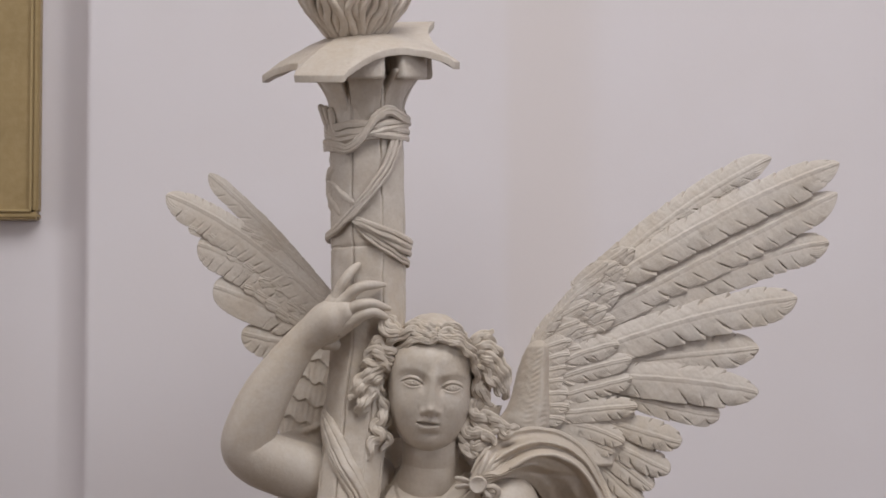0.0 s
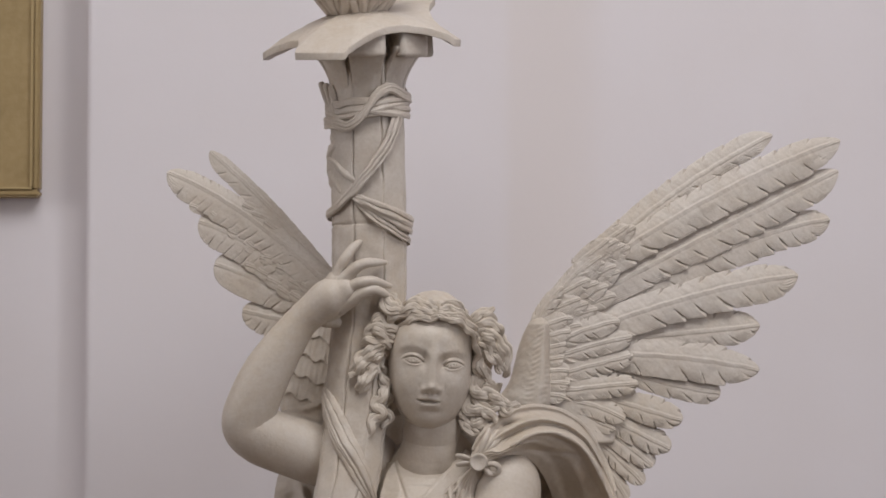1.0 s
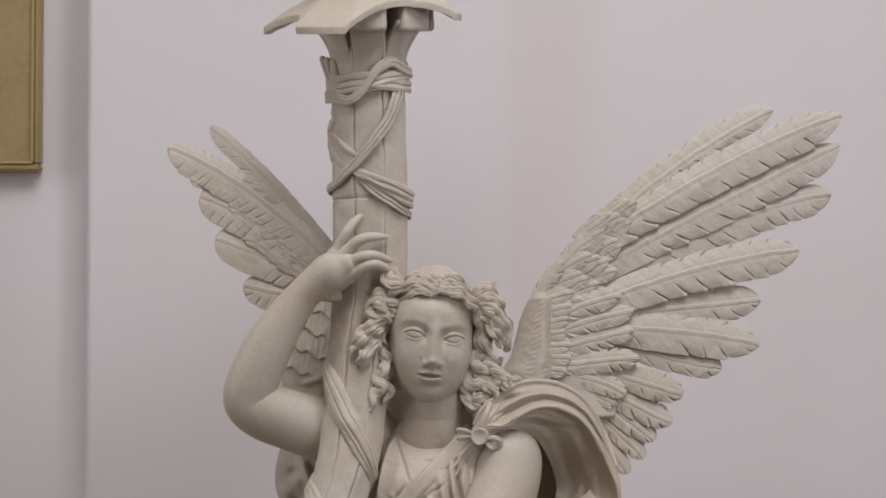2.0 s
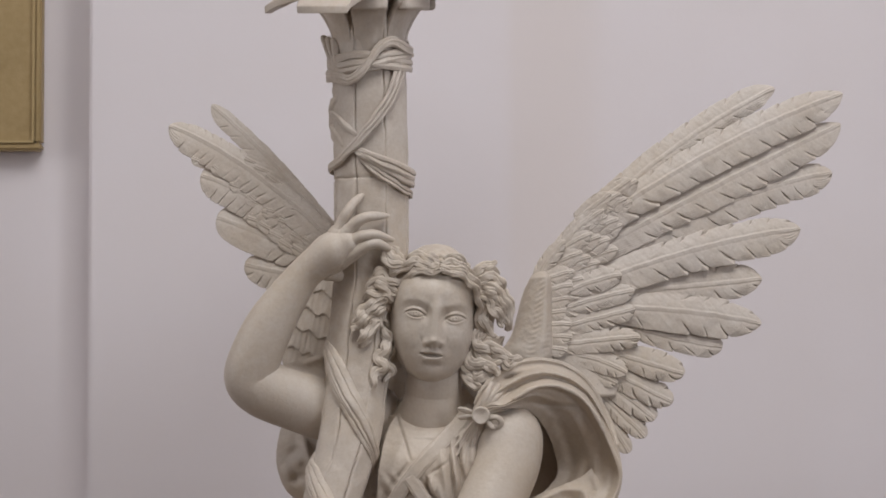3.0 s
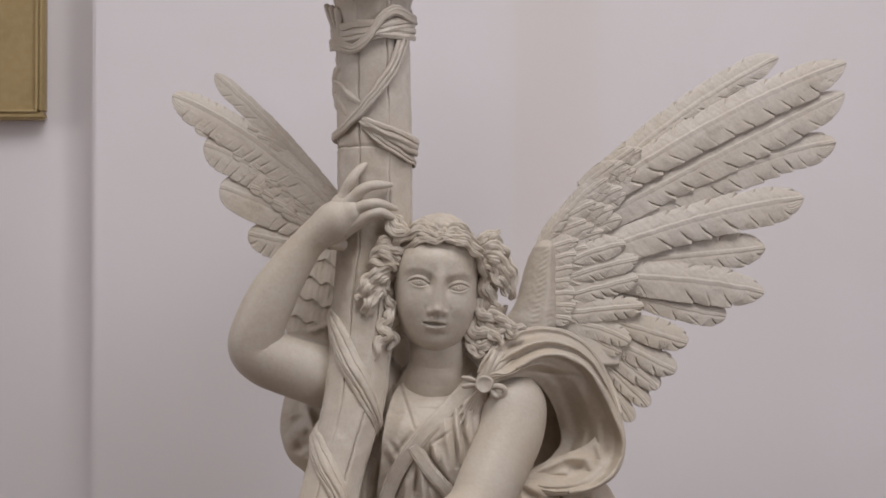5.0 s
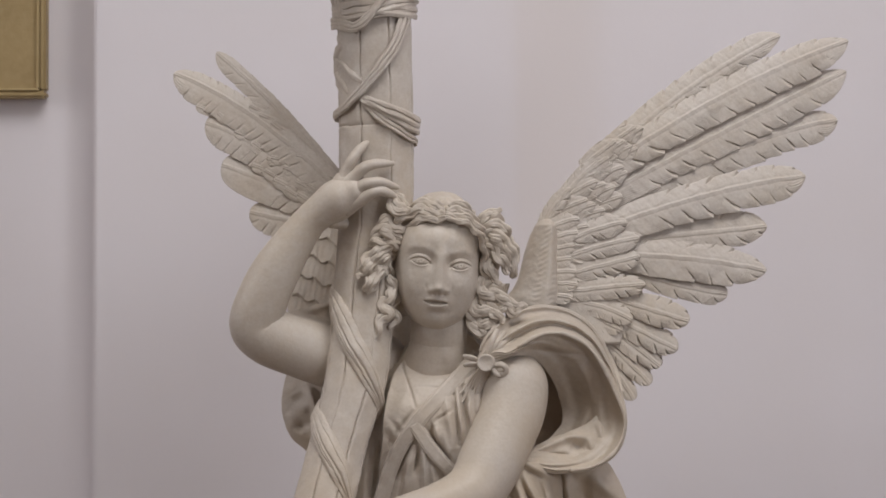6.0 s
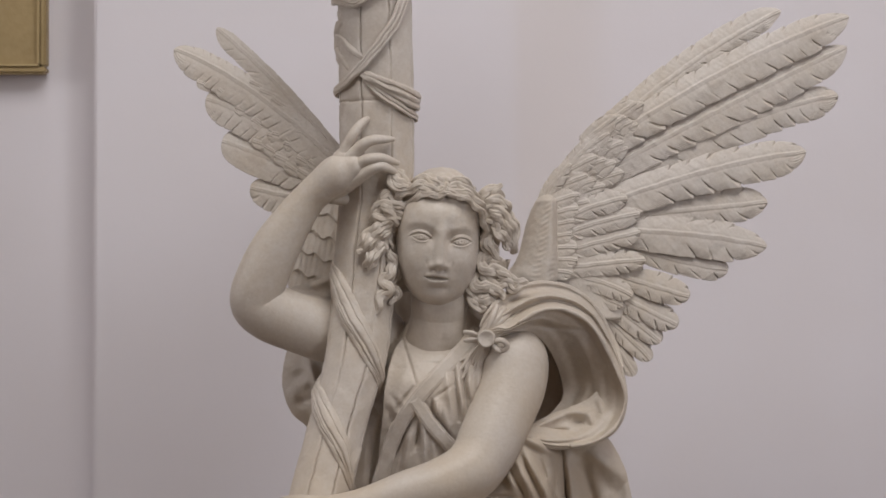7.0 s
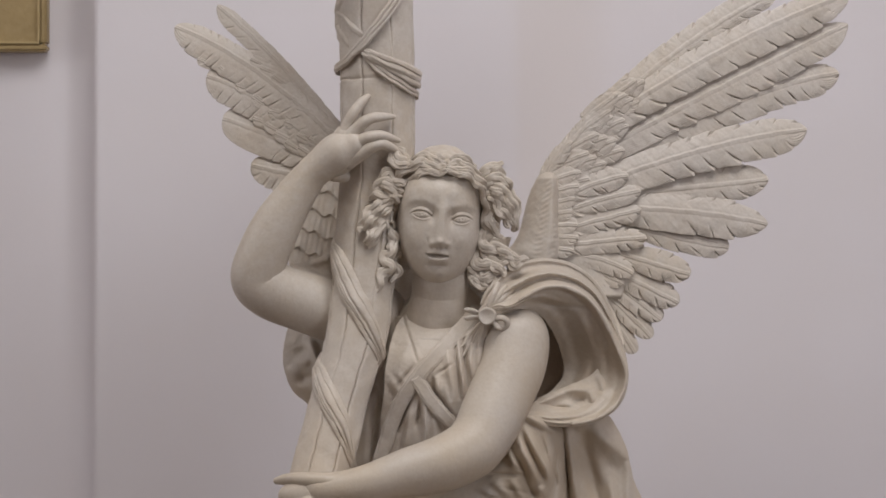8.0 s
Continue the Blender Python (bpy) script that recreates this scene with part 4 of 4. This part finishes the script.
# -- the cloak over the shoulder --
def loop():
    outer = spline([(846, 552, 70), (866, 512, 70), (898, 480, 50), (945, 462, 20), (1000, 466, -10), (1048, 496, -35), (1082, 552, -50), (1100, 600, -36), (1112, 660, -6), (1100, 712, 28), (1066, 742, 52), (1015, 756, 66), (960, 752, 74), (924, 734, 80)], 170)
    ridge = spline([(862, 545, 92), (880, 540, 96), (905, 540, 98), (945, 516, 92), (985, 507, 80), (1030, 522, 66), (1062, 556, 54), (1086, 604, 46), (1107, 660, 36), (1095, 708, 44), (1062, 738, 58), (1014, 750, 72), (960, 745, 80), (926, 732, 84)], 170)
    inner = spline([(870, 566, 88), (890, 553, 92), (912, 548, 92), (938, 549, 56), (958, 561, 26), (974, 582, -2), (988, 610, -30), (996, 640, -40), (996, 665, -34), (982, 685, -14), (968, 698, 10), (955, 706, 45), (942, 713, 68), (928, 724, 80)], 170)
    s = np.linspace(0, 1, 170)[:, None]
    a = np.linspace(0, 1, 34)[None]
    p = outer[:, None] + (ridge - outer)[:, None] * a[..., None]
    live = np.clip(s * 7, 0, 1) * np.clip((1 - s) * 7, 0.1, 1)
    p[..., 2] = outer[:, None, 2] + (ridge - outer)[:, None, 2] * a ** 1.3
    p[..., 2] += live * (16 * np.exp(-((a - 0.42 - 0.08 * np.sin(s * 8)) / 0.11) ** 2) - 13 * np.exp(-((a - 0.66 - 0.05 * np.sin(s * 6)) / 0.10) ** 2) + 8 * np.exp(-((a - 0.03) / 0.07) ** 2) + 3 * np.sin(11 * a + 9 * s)) * np.clip((0.66 - s) * 5, 0.15, 1)
    b = np.linspace(0, 1, 44)[1:][None]
    g = ridge[:, None] + (inner - ridge)[:, None] * b[..., None]
    g[..., 2] = inner[:, None, 2] + (ridge - inner)[:, None, 2] * (1 - b) ** 1.35
    g[..., 2] += live * (5 * np.exp(-((b - 0.32 - 0.1 * np.sin(s * 5)) / 0.10) ** 2) + 11 * np.sin(11 * b + 7 * s + 2 * np.sin(6 * s)) * b * (1 - b) + 4 * np.sin(24 * b - 14 * s) * b * (1 - b) - 4 * np.exp(-((b - 0.12) / 0.05) ** 2) * np.clip((s - 0.2) * 5, 0, 1))
    for at, to, wide, high in [((935, 536), (1040, 546), 4, -7), ((1040, 575), (1062, 640), 7, -6), ((985, 560), (1040, 580), 9, 5), ((1045, 636), (1022, 692), 9, 9), ((1074, 610), (1072, 690), 8, -6)]:
        g[..., 2] += fold(g[..., 0], g[..., 1], at, to, wide, high)
    p = np.concatenate((p, g), 1)
    rear = p[:, ::-1].copy()
    rear[..., 2] -= 9
    skin(np.concatenate((p, rear), 1))
    tube([(*q, 3.4) for q in outer[4:96:6]], n=90, around=12)
    tube([(q[0], q[1], q[2] - 2, 3.6 + 1.2 * math.sin(k * 1.9)) for k, q in enumerate(ridge[24:150:7])], n=120, around=12)
    # the gathered cloth at the bottom of the loop
    def bowl(u, v, s):
        d = 30 + 0.42 * (v - 700) - 34 * np.clip((u - 1010) / 90, 0, 1) ** 1.5 + 26 * np.clip((985 - u) / 60, 0, 1)
        for a, b, w, h in [((935, 722), (1000, 694), 7, 12), ((1000, 690), (1045, 690), 8, 10), ((1045, 690), (1052, 716), 7, 9), ((930, 732), (1030, 742), 7, 10), ((940, 727), (1010, 722), 4, -8),
                           ((1010, 708), (1036, 712), 9, -12), ((1062, 660), (1075, 715), 9, 12), ((1088, 680), (1070, 735), 7, 8), ((960, 745), (1030, 750), 3.5, -6), ((1078, 690), (1062, 722), 4, -7)]:
            d = d + fold(u, v, a, b, w, h)
        return d
    relief([652, 668, 684, 700, 715, 732, 745, 757], [1058, 1040, 1002, 962, 938, 922, 945, 985], [1070, 1090, 1097, 1101, 1097, 1080, 1058, 1015], bowl, -40, 1.8)


loop()
# the deep pocket between arm and cloak
relief([540, 620, 700, 770], [930, 930, 930, 930], [1040, 1060, 1060, 1000], lambda u, v, s: -165 + 6 * np.sin(s * 9), -190, 5)
relief([540, 620, 700, 770], [1004, 1014, 1008, 985], [1060, 1070, 1070, 1010], lambda u, v, s: -92 + 0 * u, -170, 5)
relief([520, 540, 560], [930, 930, 960], [1040, 1040, 1040], lambda u, v, s: -60 + 0 * u, -170, 5)


# brooch and its bow
def brooch():
    f = np.linspace(0, 2 * math.pi, 40, endpoint=False)[None]
    rows = [(0.3, 116), (11, 116), (13, 117.5), (15, 117), (15.8, 114), (16, 70)]
    skin(np.stack([np.stack((862 + r * np.cos(f[0]), 560 + r * np.sin(f[0]), np.full(40, float(d))), -1) for r, d in rows]))
    for pts in ([(850, 556, 98, 5), (838, 551, 104, 5.5), (825, 549, 99, 4)], [(850, 562, 98, 5), (836, 562, 103, 5), (825, 564, 97, 4)],
                [(875, 566, 98, 5), (888, 563, 104, 5), (897, 570, 100, 5), (893, 580, 98, 5), (880, 578, 100, 4)], [(872, 570, 98, 5), (880, 580, 104, 4.5), (886, 582, 98, 4)]):
        tube(pts, around=16, ridges=3, ridge=0.12)
    for i in range(8):  # gathers falling from the brooch
        a = radians(84 + 7 * i)
        c = (862 + 42 * math.cos(a) - 2, 560 + 48 * math.sin(a))
        e = (862 + 66 * math.cos(a) - 16 + 2 * i, 560 + (118 - 6 * (i % 3) - 5 * i) * math.sin(a))
        s = breast(np.array(c[0]), np.array(c[1]), 0)
        g = breast(np.array(e[0]), np.array(e[1]), 0)
        tube([(862 + 13 * math.cos(a), 560 + 13 * math.sin(a), 88, 3.4), (*c, float(s) + 3, 4.2), (*e, float(g) - 4, 2.4)], around=14, ridges=3, ridge=0.12, twist=2)
    for i in range(6):
        a = radians(-76 + 11 * i)
        tube([(862 + 13 * math.cos(a), 560 + 13 * math.sin(a), 90, 3.5), (862 + 40 * math.cos(a), 560 + 36 * math.sin(a), 91 - 3 * i, 6.5), (862 + 74 * math.cos(a), 560 + 58 * math.sin(a), 82 - 4 * i, 5)], around=12)


brooch()


# -- robe below --
LAP_HIGH = [((898, 790), (915, 832), 10, 16), ((912, 770), (955, 860), 10, 22), ((955, 860), (958, 884), 8, 16), ((930, 762), (975, 850), 7, 18),
            ((898, 785), (935, 850), 3.5, -12), ((925, 772), (958, 845), 3.5, -12), ((862, 838), (925, 842), 3, -12), ((925, 842), (945, 880), 3, -11)]
LAP_LOW = [((955, 770), (985, 860), 4, -10), ((870, 852), (900, 876), 7, 12), ((905, 850), (925, 884), 6, 12), ((970, 800), (968, 890), 8, 14),
           ((984, 790), (980, 890), 4, -10), ((932, 735), (1000, 772), 8, 14), ((925, 745), (960, 765), 3, -8), ((850, 866), (880, 880), 4, 10),
           ((880, 862), (960, 878), 2.5, -6)]


def lap(u, v, s):
    d = -50 + 150 * np.sin(np.clip(s, 0.001, 0.999) * math.pi) ** 0.5
    for a, b, w, h in LAP_HIGH + LAP_LOW:
        d = d + fold(u, v, a, b, w, h)
    return d


relief([735, 770, 830, 900, 1000], [850, 840, 800, 640, 600], [990, 1000, 1005, 1010, 1030], lap, -80, 2.6)
relief([735, 745, 770, 800, 850, 900, 1000], [985, 960, 960, 965, 970, 975, 975], [1075, 1084, 1098, 1110, 1121, 1142, 1180],
       lambda u, v, s: -62 + 54 * np.sin(np.clip(0.12 + 0.8 * s, 0, 1) * math.pi) + fold(u, v, (1000, 750), (1020, 900), 10, 16) + fold(u, v, (1045, 750), (1112, 815), 18, 30) + fold(u, v, (1112, 815), (1112, 900), 10, 14) - fold(u, v, (1030, 775), (1062, 900), 12, 18) - fold(u, v, (985, 770), (1010, 900), 8, 12) + fold(u, v, (1080, 840), (1095, 1000), 9, 12), -110, 3)


def robe():
    """The robe down to the base, out of view in the end."""
    v = np.arange(925, 1760, 12.0)
    f = np.linspace(0, 2 * math.pi, 120, endpoint=False)[None]
    g = ((v - 925) / 835)[:, None]
    w = 165 + 70 * g
    k = 1 + (0.05 + 0.05 * g) * np.sin(11 * f + 2 * np.sin(g * 3)) + 0.03 * np.sin(23 * f + 4 * g)
    skin(np.stack((830 - 20 * g + w * k * np.sin(f), np.broadcast_to(v[:, None], k.shape), -20 + 30 * g + (95 + 90 * g) * k * np.cos(f)), -1))


robe()


def statue():
    """All pieces of the carving as one mesh."""
    count, vs, loops, sizes = 0, [], [], []
    for w, f in SHELLS:
        vs.append(w)
        tri = f[:, 2] == f[:, 3]
        tri |= f[:, 0] == f[:, 1]
        quad = f[~tri] + count
        three = f[tri]
        three = np.where((three[:, 0] == three[:, 1])[:, None], three[:, 1:], three[:, :3]) + count
        loops += [quad.ravel(), three.ravel()]
        sizes += [np.full(len(quad), 4), np.full(len(three), 3)]
        count += len(w)
    vs, loops, sizes = np.concatenate(vs), np.concatenate(loops), np.concatenate(sizes)
    data = bpy.data.meshes.new("angel_statue")
    data.vertices.add(len(vs))
    data.vertices.foreach_set("co", vs.astype(np.float32).ravel())
    data.loops.add(len(loops))
    data.loops.foreach_set("vertex_index", loops.astype(np.int32))
    data.polygons.add(len(sizes))
    data.polygons.foreach_set("loop_start", (np.cumsum(sizes) - sizes).astype(np.int32))
    data.polygons.foreach_set("use_smooth", np.ones(len(sizes), bool))
    data.update(calc_edges=True)
    data.validate()
    data.materials.append(STONE)
    return tagged(new("angel_statue", data), "cream plaster winged angel statue holding a large torch", "statue")


angel = statue()
base = min(v.co.z for v in angel.data.vertices)
tagged(slab("pedestal", STONE, (-0.36, 0.40, 4.66, 5.30, 0, base + 0.004), bevel=0.01), "plain stone pedestal under the angel statue", "pedestal")
